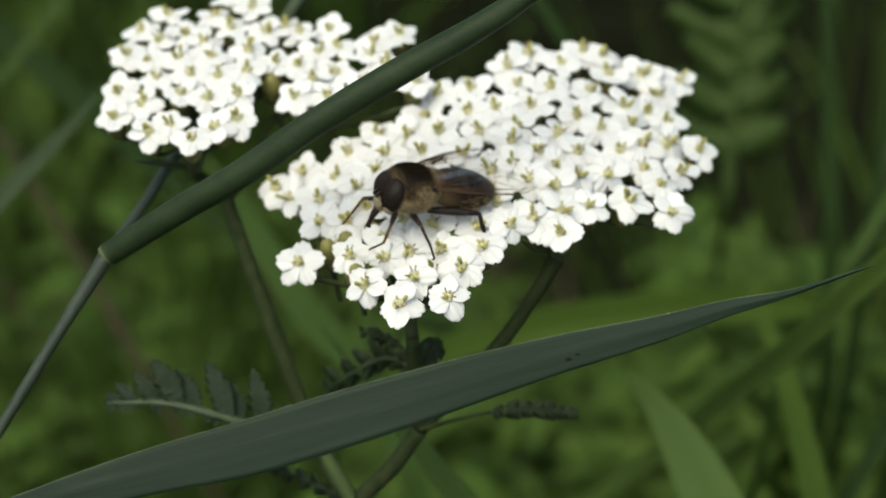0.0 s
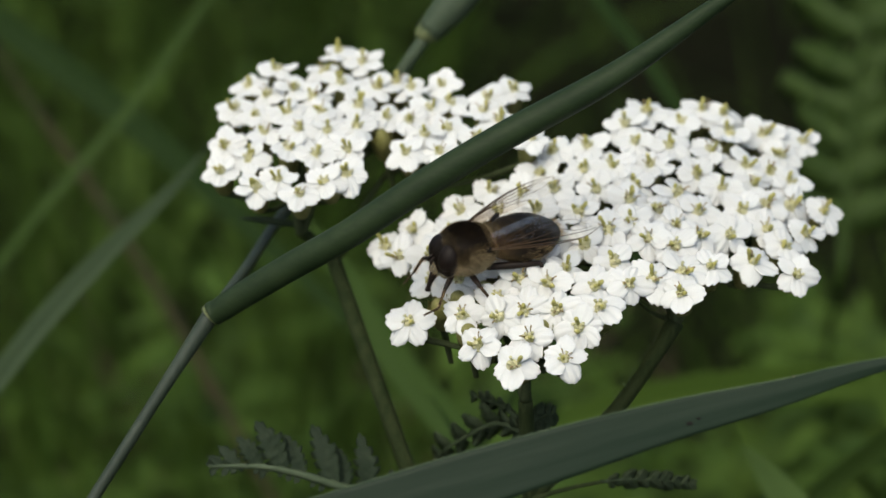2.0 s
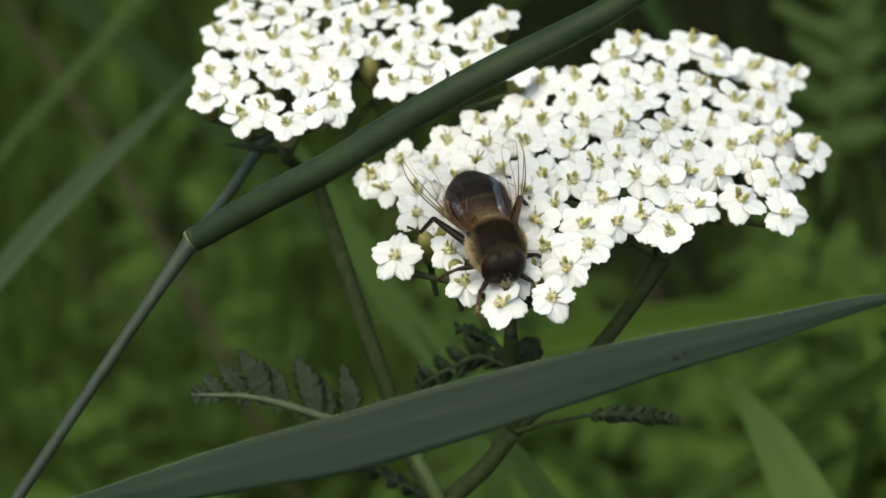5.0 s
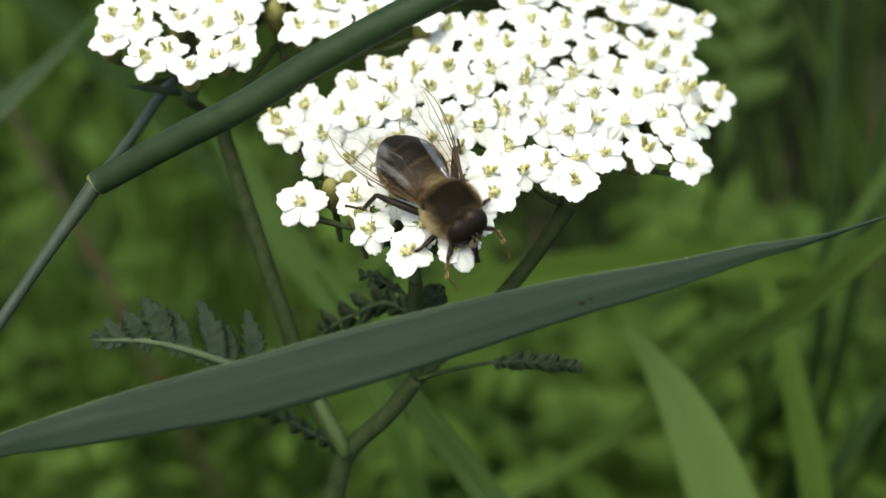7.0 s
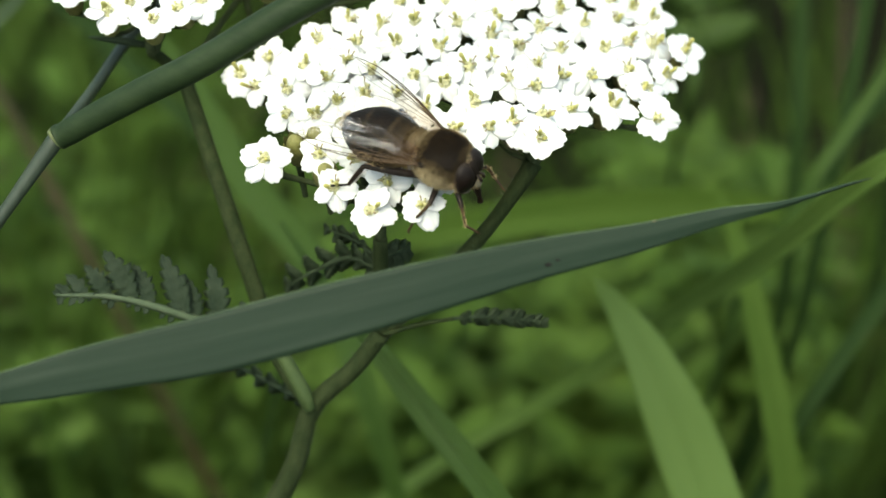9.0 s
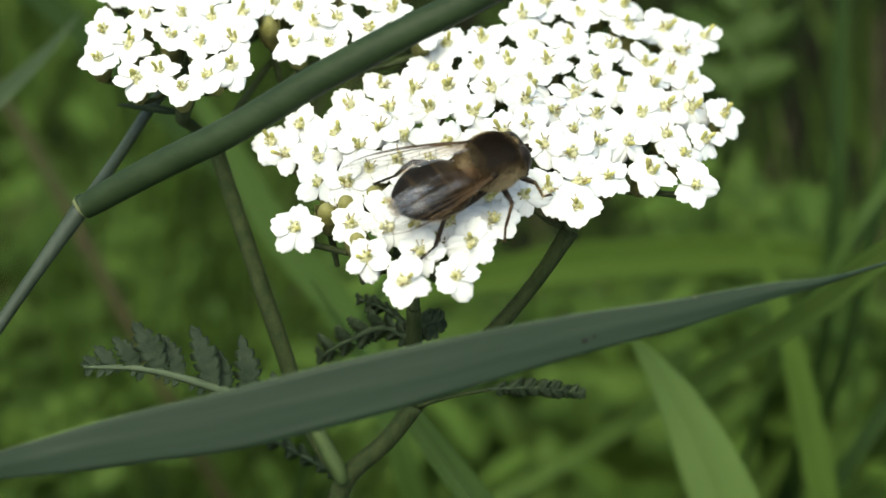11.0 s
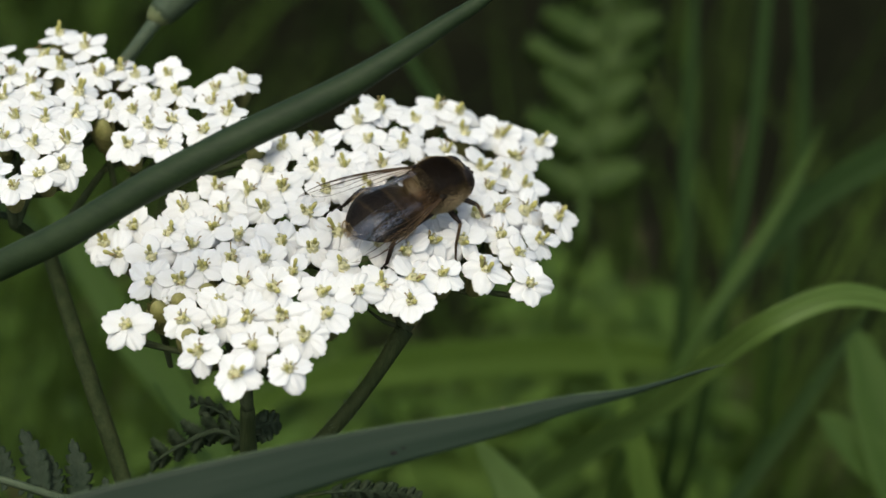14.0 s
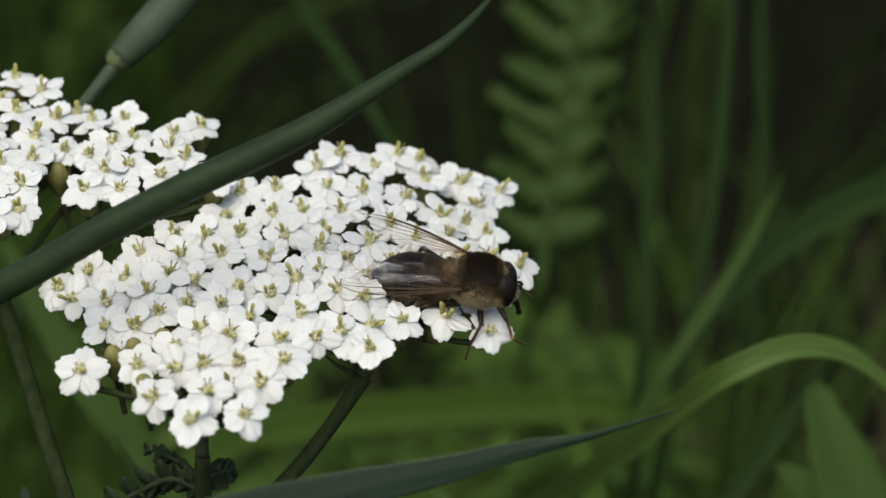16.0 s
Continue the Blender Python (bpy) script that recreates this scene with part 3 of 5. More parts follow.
def pinnate_leaf(plant, rows, across, normal, pairs, long, both=(1.0, 1.0), name="leaf", lobes=5, mat=None, rib=None, width=0.42):
    """A feathery leaf: a pale rib and toothed leaflets on both sides; rows are leaning-axis places with the rib's width."""
    mat, rib = mat or YARROW_LEAF, rib or RACHIS
    rnd = random.Random(len(rows) * 7 + pairs)
    path = smooth_path([(*spot(r[0]), r[1] * MM / 2) for r in rows], 8)
    leaf = part(name, tube(bmesh.new(), [tuple(q) for q in path], 6, 1), rib, plant)
    across, normal = Vector(across).normalized(), Vector(normal).normalized()
    for k in range(pairs):
        s = 0.10 + 0.88 * k / (pairs - 1)
        i = min(int(s * (len(path) - 1)), len(path) - 2)
        root = Vector(path[i][:3]) - normal * min(0.0004, long * 0.00005)
        way = Vector(path[i + 1][:3] - path[i][:3]).normalized()
        size = long * MM * (0.35 + 0.65 * math.sin(math.pi * (0.18 + 0.72 * s))) * rnd.uniform(0.85, 1.12)
        for sign, much in ((1, both[0]), (-1, both[1])):
            if much <= 0:
                continue
            out = (across * sign * 0.86 + way * rnd.uniform(0.3, 0.65) + normal * rnd.uniform(-0.12, 0.2)).normalized()
            flat = (way - out * way.dot(out)).normalized()
            lift = out.cross(flat)
            bm = bmesh.new()
            n = lobes * 2
            rows_v = []
            for j in range(n + 1):
                u = j / n
                half = size * width * (0.5 + 0.5 * math.sin(math.pi * min(1, 0.2 + 0.8 * u))) * (1.0 if j % 2 else 0.58) * (1 - 0.45 * u)
                mid = root + out * size * much * u + lift * (size * 0.10 * math.sin(u * 2.4) + rnd.uniform(-0.02, 0.02) * size)
                push = out * half * 0.45
                rows_v.append([bm.verts.new(mid - flat * half + push + lift * half * 0.25), bm.verts.new(mid), bm.verts.new(mid + flat * half + push + lift * half * 0.25),
                               bm.verts.new(mid - lift * 0.00016)])
            for r, q in zip(rows_v, rows_v[1:]):
                for g, h in ((0, 1), (1, 2), (2, 3), (3, 0)):
                    bm.faces.new((r[g], r[h], q[h], q[g]))
            bm.faces.new(rows_v[-1])
            part("leaflet", bm, mat, leaf)
    return leaf


def toothed_leaflet(leaf, root, out, across, normal, length, width, teeth, rnd):
    """A tongue-shaped leaflet with forward-pointing, pale-tipped teeth, folded a little along its middle."""
    bm = bmesh.new()
    rows = []
    count = teeth * 3
    for j in range(count + 1):
        u = j / count
        body = width / 2 * (0.55 + 0.45 * math.sin(math.pi * min(1, 0.15 + 0.85 * u))) * (1 - 0.62 * max(0, u - 0.55) / 0.45)
        bite = (1.0, 1.12, 0.60)[j % 3] if 0 < j < count else 0.6
        mid = root + out * length * u - normal * length * 0.10 * u * u + across * length * 0.05 * math.sin(u * 3)
        edge = []
        for sign in (-1, 1):
            push = length * 0.045 if j % 3 == 1 else 0.0
            edge.append(mid + across * sign * body * bite * rnd.uniform(0.9, 1.1) + out * push + normal * body * (0.35 + rnd.uniform(-0.08, 0.08)))
        rows.append([bm.verts.new(q) for q in (edge[0], mid.lerp(edge[0], 0.5) + normal * body * 0.14, mid, mid.lerp(edge[1], 0.5) + normal * body * 0.14, edge[1])] + [bm.verts.new(mid - normal * 0.00016)])
    for r, q in zip(rows, rows[1:]):
        for g in range(6):
            h = (g + 1) % 6
            bm.faces.new((r[g], r[h], q[h], q[g]))
    bm.faces.new(rows[-1])
    part("leaflet", bm, YARROW_LEAF, leaf)


def big_leaf(plant):
    """The large feathery leaf beside the fork: long leaflets stand up along its pale rib, short lobes hang below it."""
    rnd = random.Random(31)
    rows = [((-13, -15, -13), 1.3), ((-18, -12.8, -10), 1.1), ((-22.4, -11.2, -8), 0.9), ((-29.1, -9.3, -7), 0.7), ((-35, -9.1, -7), 0.3)]
    path = smooth_path([(*spot(q), w * MM / 2) for q, w in rows], 8)
    leaf = part("leaf", tube(bmesh.new(), [tuple(q) for q in path], 6, 1), RACHIS, plant, "grey-green feathery leaf with a pale rib")
    right, up, near = Vector((1, 0, 0)), LEAN.to_3x3() @ Vector((0, 1000, 0)), LEAN.to_3x3() @ Vector((0, 0, 1000))

    def foot(s):
        i = min(int(s * (len(path) - 1)), len(path) - 2)
        return Vector(path[i][:3])
    for s, length, lean, width in ((0.03, 5.6, 0.05, 1.95), (0.20, 3.6, -0.05, 1.62), (0.33, 6.4, -0.14, 2.47), (0.45, 4.2, -0.2, 1.87), (0.53, 6.5, -0.36, 2.73), (0.63, 4.4, -0.4, 2.05), (0.71, 5.8, -0.52, 2.73), (0.80, 3.9, -0.65, 2.05), (0.88, 3.0, -0.8, 1.62), (0.95, 2.0, -1.0, 1.10), (0.985, 1.2, -1.3, 0.77)):
        out = (up * math.cos(lean) + right * math.sin(lean) + near * rnd.uniform(-0.1, 0.2)).normalized()
        across = out.cross(near).normalized()
        toothed_leaflet(leaf, foot(s) - near * 0.0002, out, across, near, length * MM, width * MM, 6 if length > 3 else 3, rnd)
    for k in range(15):
        s = 0.36 + 0.62 * k / 14
        out = (-up * 0.75 - right * rnd.uniform(0.35, 0.8) + near * rnd.uniform(0.0, 0.5)).normalized()
        across = out.cross(near).normalized()
        toothed_leaflet(leaf, foot(s) - near * 0.0002, out, across, near, rnd.uniform(0.9, 1.6) * MM, rnd.uniform(0.6, 0.9) * MM, 2, rnd)


def build_yarrow():
    plant = new("yarrow_plant")
    plant.location = (0, 0, 0)
    tagged(plant, "tall yarrow with flat heads of small white florets on hairy stems", "flower")
    rnd = random.Random(11)
    node = spot((-2.6, -13, -10))
    fork = spot((-9.9, -21.2, -15))
    tips = {"MAIN": (spot((12.3, 4.2, -4)), spot((-2.7, -3.3, -3))), "LEFT": (spot((-26.4, 15.3, -16)),), "MIDDLE": (spot((-23.2, 12.9, -20)),)}
    for key, clusters, mid_x, size in (("MAIN", (MAIN_A, MAIN_B, MAIN_C, MAIN_D, MAIN_E, MAIN_F), 0.004, 1.0), ("LEFT", (LEFT_A, LEFT_B, LEFT_C), -0.024, 0.92), ("MIDDLE", (MIDDLE_A, MIDDLE_B), -0.011, 0.9)):
        for rows in clusters:
            places = [spot(q) for q in rows]
            centre = sum(places, Vector()) / len(places)
            base = min(tips[key], key=lambda b: (b - centre).length)
            joint = centre.lerp(base, 0.5)
            part("branch", tube(bmesh.new(), [(*base, 0.0006), (*(base.lerp(joint, 0.5) + Vector((0, 0, 0.0004))), 0.00042), (*joint, 0.00034)], 7), PEDICEL, plant)
            for p in places:
                nrm = facing(p, rnd, mid_x)
                s = size * rnd.uniform(1.12, 1.30)
                floret(plant, p, nrm, s, rnd)
                foot = p - nrm * 0.0032 * s
                part("pedicel", tube(bmesh.new(), [(*joint, 0.0003), (*(joint.lerp(foot, 0.55) - nrm * 0.0008), 0.00026), (*foot, 0.0004)], 5, 3, False), PEDICEL, plant)
    for q in BUDS:
        p = spot(q)
        nrm = (facing(p, rnd, 0.004) + Vector((0, 0, 0.8))).normalized()
        part("floret_bud", BRACTS, None, plant, "unopened green floret cup", Matrix.Translation(p) @ nrm.to_track_quat("Z", "Y").to_matrix().to_4x4() @ Matrix.Scale(1.25, 4))
        joint, foot = p - nrm * 0.009, p - nrm * 0.004
        part("pedicel", tube(bmesh.new(), [(*joint, 0.0003), (*foot, 0.0004)], 5, 3, False), PEDICEL, plant)
    root = Vector((-0.035, 0.055, -0.012))
    part("stem", tube(bmesh.new(), [(*root, 0.0016), (*spot((-18.9, -39.7, -22)), 0.0014), (*spot((-11.7, -27.1, -17)), 0.00108), (*fork, 0.00098), (*spot((-5.4, -16.7, -12)), 0.0009), (*node, 0.0009)], 10, 6, True, 0.06), STEM, plant)
    part("stem", tube(bmesh.new(), [(*node, 0.0008), (*spot((6.5, -4, -7)), 0.00075), (*spot((9.8, 0.3, -5)), 0.00072), (*tips["MAIN"][0], 0.0009)], 9, 6, True, 0.06), STEM, plant)
    part("stem", tube(bmesh.new(), [(*node, 0.0008), (*spot((-2.7, -8.4, -7)), 0.00085), (*tips["MAIN"][1], 0.0007)], 9, 6, True, 0.06), STEM, plant)
    part("stem", tube(bmesh.new(), [(*fork, 0.0009), (*spot((-13.2, -16, -14)), 0.00086), (*spot((-16.2, -7.5, -14)), 0.00088), (*spot((-19.9, 3.3, -15)), 0.00086), (*spot((-23.2, 12.6, -18)), 0.00078)], 9, 6, True, 0.06), STEM, plant)
    part("stem", tube(bmesh.new(), [(*spot((-23.1, 11.9, -18)), 0.0006), (*spot((-25.6, 14.9, -17)), 0.0006), (*tips["LEFT"][0], 0.0006)], 8, 5), STEM, plant)
    part("leaf_base", tube(bmesh.new(), [(*spot((-10.1, -21.3, -14)), 0.0006), (*spot((-10.5, -20, -13.6)), 0.00082), (*spot((-11.7, -17.7, -13.4)), 0.0008), (*spot((-13.1, -15.1, -13.4)), 0.0007)], 9, 4), CLASP, plant, "fresh green clasping leaf base at the fork")
    part("bract_leaf", tube(bmesh.new(), [(*spot((-32.6, 16.8, -14)), 0.0001), (*spot((-30.1, 16.6, -15)), 0.0004), (*spot((-26.1, 16, -16)), 0.0003)], 6, 4), YARROW_LEAF, plant)
    part("bract_leaf", tube(bmesh.new(), [(*spot((12.0, 4.4, -4.5)), 0.0003), (*spot((10.2, 5.0, -4)), 0.00022), (*spot((8.6, 6.2, -3)), 0.0001)], 6, 4), PEDICEL, plant)
    stem_hairs(plant, ((fork, node, 0.0009, 500), (spot((-11.7, -27.1, -17)), fork, 0.001, 400), (node, spot((6.5, -4, -7)), 0.00076, 700), (spot((6.5, -4, -7)), tips["MAIN"][0], 0.00075, 800),
                       (fork, spot((-13.1, -16, -14)), 0.0008, 150), (spot((-13.1, -16, -14)), spot((-16, -7.5, -14)), 0.00074, 250), (spot((-16, -7.5, -14)), spot((-19.8, 3.3, -15)), 0.00074, 350), (spot((-19.8, 3.3, -15)), spot((-23.2, 12.6, -18)), 0.00074, 300)))
    up, near = LEAN.to_3x3() @ Vector((0, 1, 0)), LEAN.to_3x3() @ Vector((0, 0, 1))
    big_leaf(plant)
    pinnate_leaf(plant, [((-2.6, -6.8, -8), 0.8), ((-5.4, -5.4, -9), 0.7), ((-9.4, -6.8, -11), 0.5), ((-12.4, -8.6, -13), 0.2)], up * 0.8 + near * 0.6, near, 7, 2.9, (0.9, 0.9), width=0.45, mat=YOUNG_LEAF, rib=YOUNG_LEAF)
    pinnate_leaf(plant, [((-2.6, -5.9, -7), 0.7), ((-5.3, -3.6, -8), 0.5), ((-8.3, -2.5, -9), 0.2)], up * 0.8 + near * 0.6, near, 6, 2.1, (0.7, 0.9), width=0.45, mat=YOUNG_LEAF, rib=YOUNG_LEAF)
    pinnate_leaf(plant, [((-2.8, -5.6, -7), 0.6), ((-1.4, -4.9, -7), 0.5), ((0.1, -4.5, -8), 0.2)], up, near, 5, 1.9, (0.7, 0.8), width=0.45, mat=YOUNG_LEAF, rib=YOUNG_LEAF)
    part("leaf_stalk", tube(bmesh.new(), [(*spot((-2.5, -13.1, -9)), 0.0003), (*spot((1.2, -12.1, -9)), 0.00022), (*spot((4.6, -11.5, -9)), 0.0002)], 6, 4), STEM, plant)
    pinnate_leaf(plant, [((4.4, -11.5, -9), 0.4), ((8.3, -11.3, -9), 0.4), ((11.5, -11.6, -9.6), 0.3), ((14.1, -12, -10), 0.2)], up * 0.7 + near * 0.7, up, 15, 1.35, (1.0, 1.0), mat=YOUNG_LEAF, rib=YOUNG_LEAF, width=0.55)
    pinnate_leaf(plant, [((-10.2, -20.8, -16), 0.7), ((-13.2, -19.4, -17), 0.6), ((-17.5, -17.5, -19), 0.4), ((-20, -16.7, -20), 0.2)], up * 0.8 + near * 0.5, near, 7, 2.0, (0.9, 0.9), rib=YARROW_LEAF, width=0.6)
    return plant


def stem_hairs(plant, paths):
    """Short pale hairs all along the yarrow stems."""
    rnd = random.Random(77)
    bm = bmesh.new()
    for a, b, rad, count in paths:
        way = (b - a).normalized()
        side = way.orthogonal().normalized()
        for k in range(count * 2 // 3):
            out = Matrix.Rotation(rnd.uniform(0, 6.28), 3, way) @ side
            root = a.lerp(b, rnd.random()) + out * rad * 0.9
            tip = root + (out + way * rnd.uniform(-0.5, 0.9)).normalized() * rnd.uniform(0.25, 0.6) * MM
            thin = way.cross(out) * 0.022 * MM
            bm.faces.new((bm.verts.new(root - thin), bm.verts.new(root + thin), bm.verts.new(tip)))
            bm.faces.new((bm.verts.new(root - way * 0.022 * MM), bm.verts.new(root + way * 0.022 * MM), bm.verts.new(tip)))
    ob = part("stem_hair", fast_hair(bm), None, plant, "fine pale hairs on the stems")
    tagged(ob, kind="stuff")


def fast_hair(bm):
    me = bpy.data.meshes.new("stem_hair")
    bm.to_mesh(me)
    bm.free()
    me.materials.append(HAIR)
    return me


yarrow = build_yarrow()


# ---- grass in front ----
def view_across(a, b):
    """The way across a blade that runs from a to b, square to the third leaning axis."""
    near = (LEAN.to_3x3() @ Vector((0, 0, 1))).normalized()
    return near.cross((spot(b) - spot(a)).normalized()).normalized()


def build_grass_plant():
    plant = tagged(new("grass_plant"), "blue-green grass with a long leaf blade crossing the flowers", "grass")
    collar = (-33.4, 6.5, 1)
    part("culm", tube(bmesh.new(), [(-0.13, 0.07, 0.0, 0.0009), (*spot((-68.3, -42.2, -6)), 0.00062), (*spot((-55.9, -25, -3)), 0.00062), (*spot((-44.3, -8.6, -1)), 0.00062), (*spot((-38.6, -0.6, 0)), 0.00066), (*spot(collar), 0.0009)], 9, 8), CULM, plant)
    part("culm", tube(bmesh.new(), [(*spot(collar), 0.00062), (*spot((-32, 11.7, -14)), 0.0006), (*spot((-29.2, 17.5, -22)), 0.0006), (*spot((-20.7, 27.2, -26)), 0.00062)], 9, 8), CULM, plant, "thin stalk passing behind the flowers")
    part("culm", tube(bmesh.new(), [(*spot((-20.7, 27.2, -26)), 0.00062), (*spot((-16.4, 32.3, -25)), 0.0007), (*spot((-13.1, 36.5, -24)), 0.00078)], 9, 8), UPPERCULM, plant, "pale upper stalk below the sheath")
    part("leaf_blade", tube(bmesh.new(), [(*spot((-33.6, 6.1, 1.4)), 0.0008), (*spot((-33.5, 6.2, 1.4)), 0.00108), (*spot((-32.9, 6.5, 1.6)), 0.0012), (*spot((-30.8, 7.6, 2.6)), 0.0013), (*spot((-26, 10.0, 4.6)), 0.00138), (*spot((-19.3, 13.1, 7.3)), 0.00141), (*spot((-11.8, 17.4, 9.2)), 0.00142), (*spot((-4.4, 21.3, 10.2)), 0.00142), (*spot((7.5, 27.4, 9.5)), 0.00122), (*spot((11.7, 30.1, 9)), 0.00102), (*spot((14.8, 32.2, 8.5)), 0.00086), (*spot((19.5, 35.5, 7.8)), 0.0006), (*spot((22.6, 38.7, 7)), 0.00034), (*spot((24.5, 41.4, 6)), 0.00008)], 18, 6), ROLLED, plant, "long dark green leaf rolled lengthwise into a tube")
    part("collar", tube(bmesh.new(), [(*spot((-33.8, 6, 1.3)), 0.00095), (*spot((-33.7, 6.1, 1.3)), 0.00112), (*spot((-33.4, 6.3, 1.4)), 0.00116)], 14, 2), NODE, plant, "thin pale yellow-green leaf collar")
    part("node", tube(bmesh.new(), [(*spot((-13.3, 36.2, -24)), 0.0009), (*spot((-13.1, 36.6, -24)), 0.00122), (*spot((-12.7, 37.1, -24)), 0.0015)], 12, 3), NODE, plant)
    part("sheath", tube(bmesh.new(), [(*spot((-12.7, 37.1, -24)), 0.0015), (*spot((-9.9, 40.0, -23.5)), 0.0020), (*spot((-6.5, 43.8, -23)), 0.0020), (*spot((-2.3, 49.2, -22)), 0.0012)], 9, 5), SHEATH, plant, "pale green swollen leaf sheath")
    return plant


def build_front_blade():
    plant = tagged(new("grass_leaf"), "broad blue-green grass leaf lying across the yarrow stems", "grass")
    rows = [((-61.2, -28.4, 16), 1.4), ((-45.5, -19.1, 18), 1.7), ((-39.3, -17.3, 19), 2.0), ((-34.1, -16, 20), 3.0), ((-29.1, -14.8, 20), 3.9), ((-24, -13.6, 20.5), 4.5), ((-19, -12.5, 21), 5.0), ((-9.1, -9.8, 21), 5.2), ((0.8, -7, 21), 4.6), ((10.8, -4.3, 20), 3.55),
            ((20.8, -2, 19), 2.35), ((27.5, -0.2, 18), 1.45), ((33.2, 1, 17), 0.62), ((36, 1.8, 16), 0.36), ((39.5, 2.9, 15), 0.24), ((41.5, 3.5, 15), 0.05)]
    pts = [(-0.12, 0.03, 0.0, 0.0016), (-0.105, 0.005, 0.18, 0.0016)] + [(*spot(q), w * MM) for q, w in rows]
    across = -view_across(rows[2][0], rows[9][0])
    part("leaf_blade", ribbon(bmesh.new(), pts, across, -0.035, 0.0003, 8, 10), BLADE, plant)
    part("leaf_margin", tube(bmesh.new(), ribbon_line(pts, across, -0.035, -0.99, 0.00009, 8), 5, 1), MIDRIB, plant, "thin pale leaf margin")
    for q, size in (((12.0, -4.6, 20.1), 0.34), ((11.1, -4.4, 20.1), 0.2), ((13.0, -4.2, 20.1), 0.16), ((-15.1, -12.8, 21.1), 0.2), ((-4.2, -9.9, 21.1), 0.16)):
        bm = bmesh.new()
        bmesh.ops.create_icosphere(bm, subdivisions=2, radius=size * MM, matrix=Matrix.Translation(spot(q)) @ Matrix.Rotation(radians(55), 4, "X") @ Matrix.Diagonal((1.5, 0.7, 0.2, 1)))
        part("speck", bm, SPECK, plant)
    bm = bmesh.new()
    bmesh.ops.create_icosphere(bm, subdivisions=2, radius=0.1 * MM, matrix=Matrix.Translation(spot((21.5, -0.65, 19.1))))
    part("pale_speck", bm, FACE, plant, "tiny whitish speck on the leaf margin")
    return plant


grass_plant = build_grass_plant()
front_leaf = build_front_blade()


# ---- plants behind ----
def blade_thing(name, label, rows, mat, ground, fold=0.12, turn=1, wave=0.0, across=None, rib=0.00022):
    """A grass leaf of its own that rises from the ground; rows are leaning-axis places with widths in millimetres."""
    thing = tagged(new(name), label, "grass", group="single grass leaves in the meadow")
    low = Vector(ground)
    first = spot(rows[0][0])
    way = across or view_across(rows[0][0], rows[-1][0]) * turn
    pts = [(*low, rows[0][1] * MM * 0.5), (*(low.lerp(first, 0.5) + Vector((0, 0, 0.02))), rows[0][1] * MM * 0.8)] + [(*spot(q), w * MM) for q, w in rows]
    part("leaf_blade", ribbon(bmesh.new(), pts, way, fold * turn, 0.0003, 6, 8, wave), mat, thing)
    part("midrib", tube(bmesh.new(), ribbon_line(pts, way, fold * turn, 0, rib), 5, 1), mat, thing)
    return thing


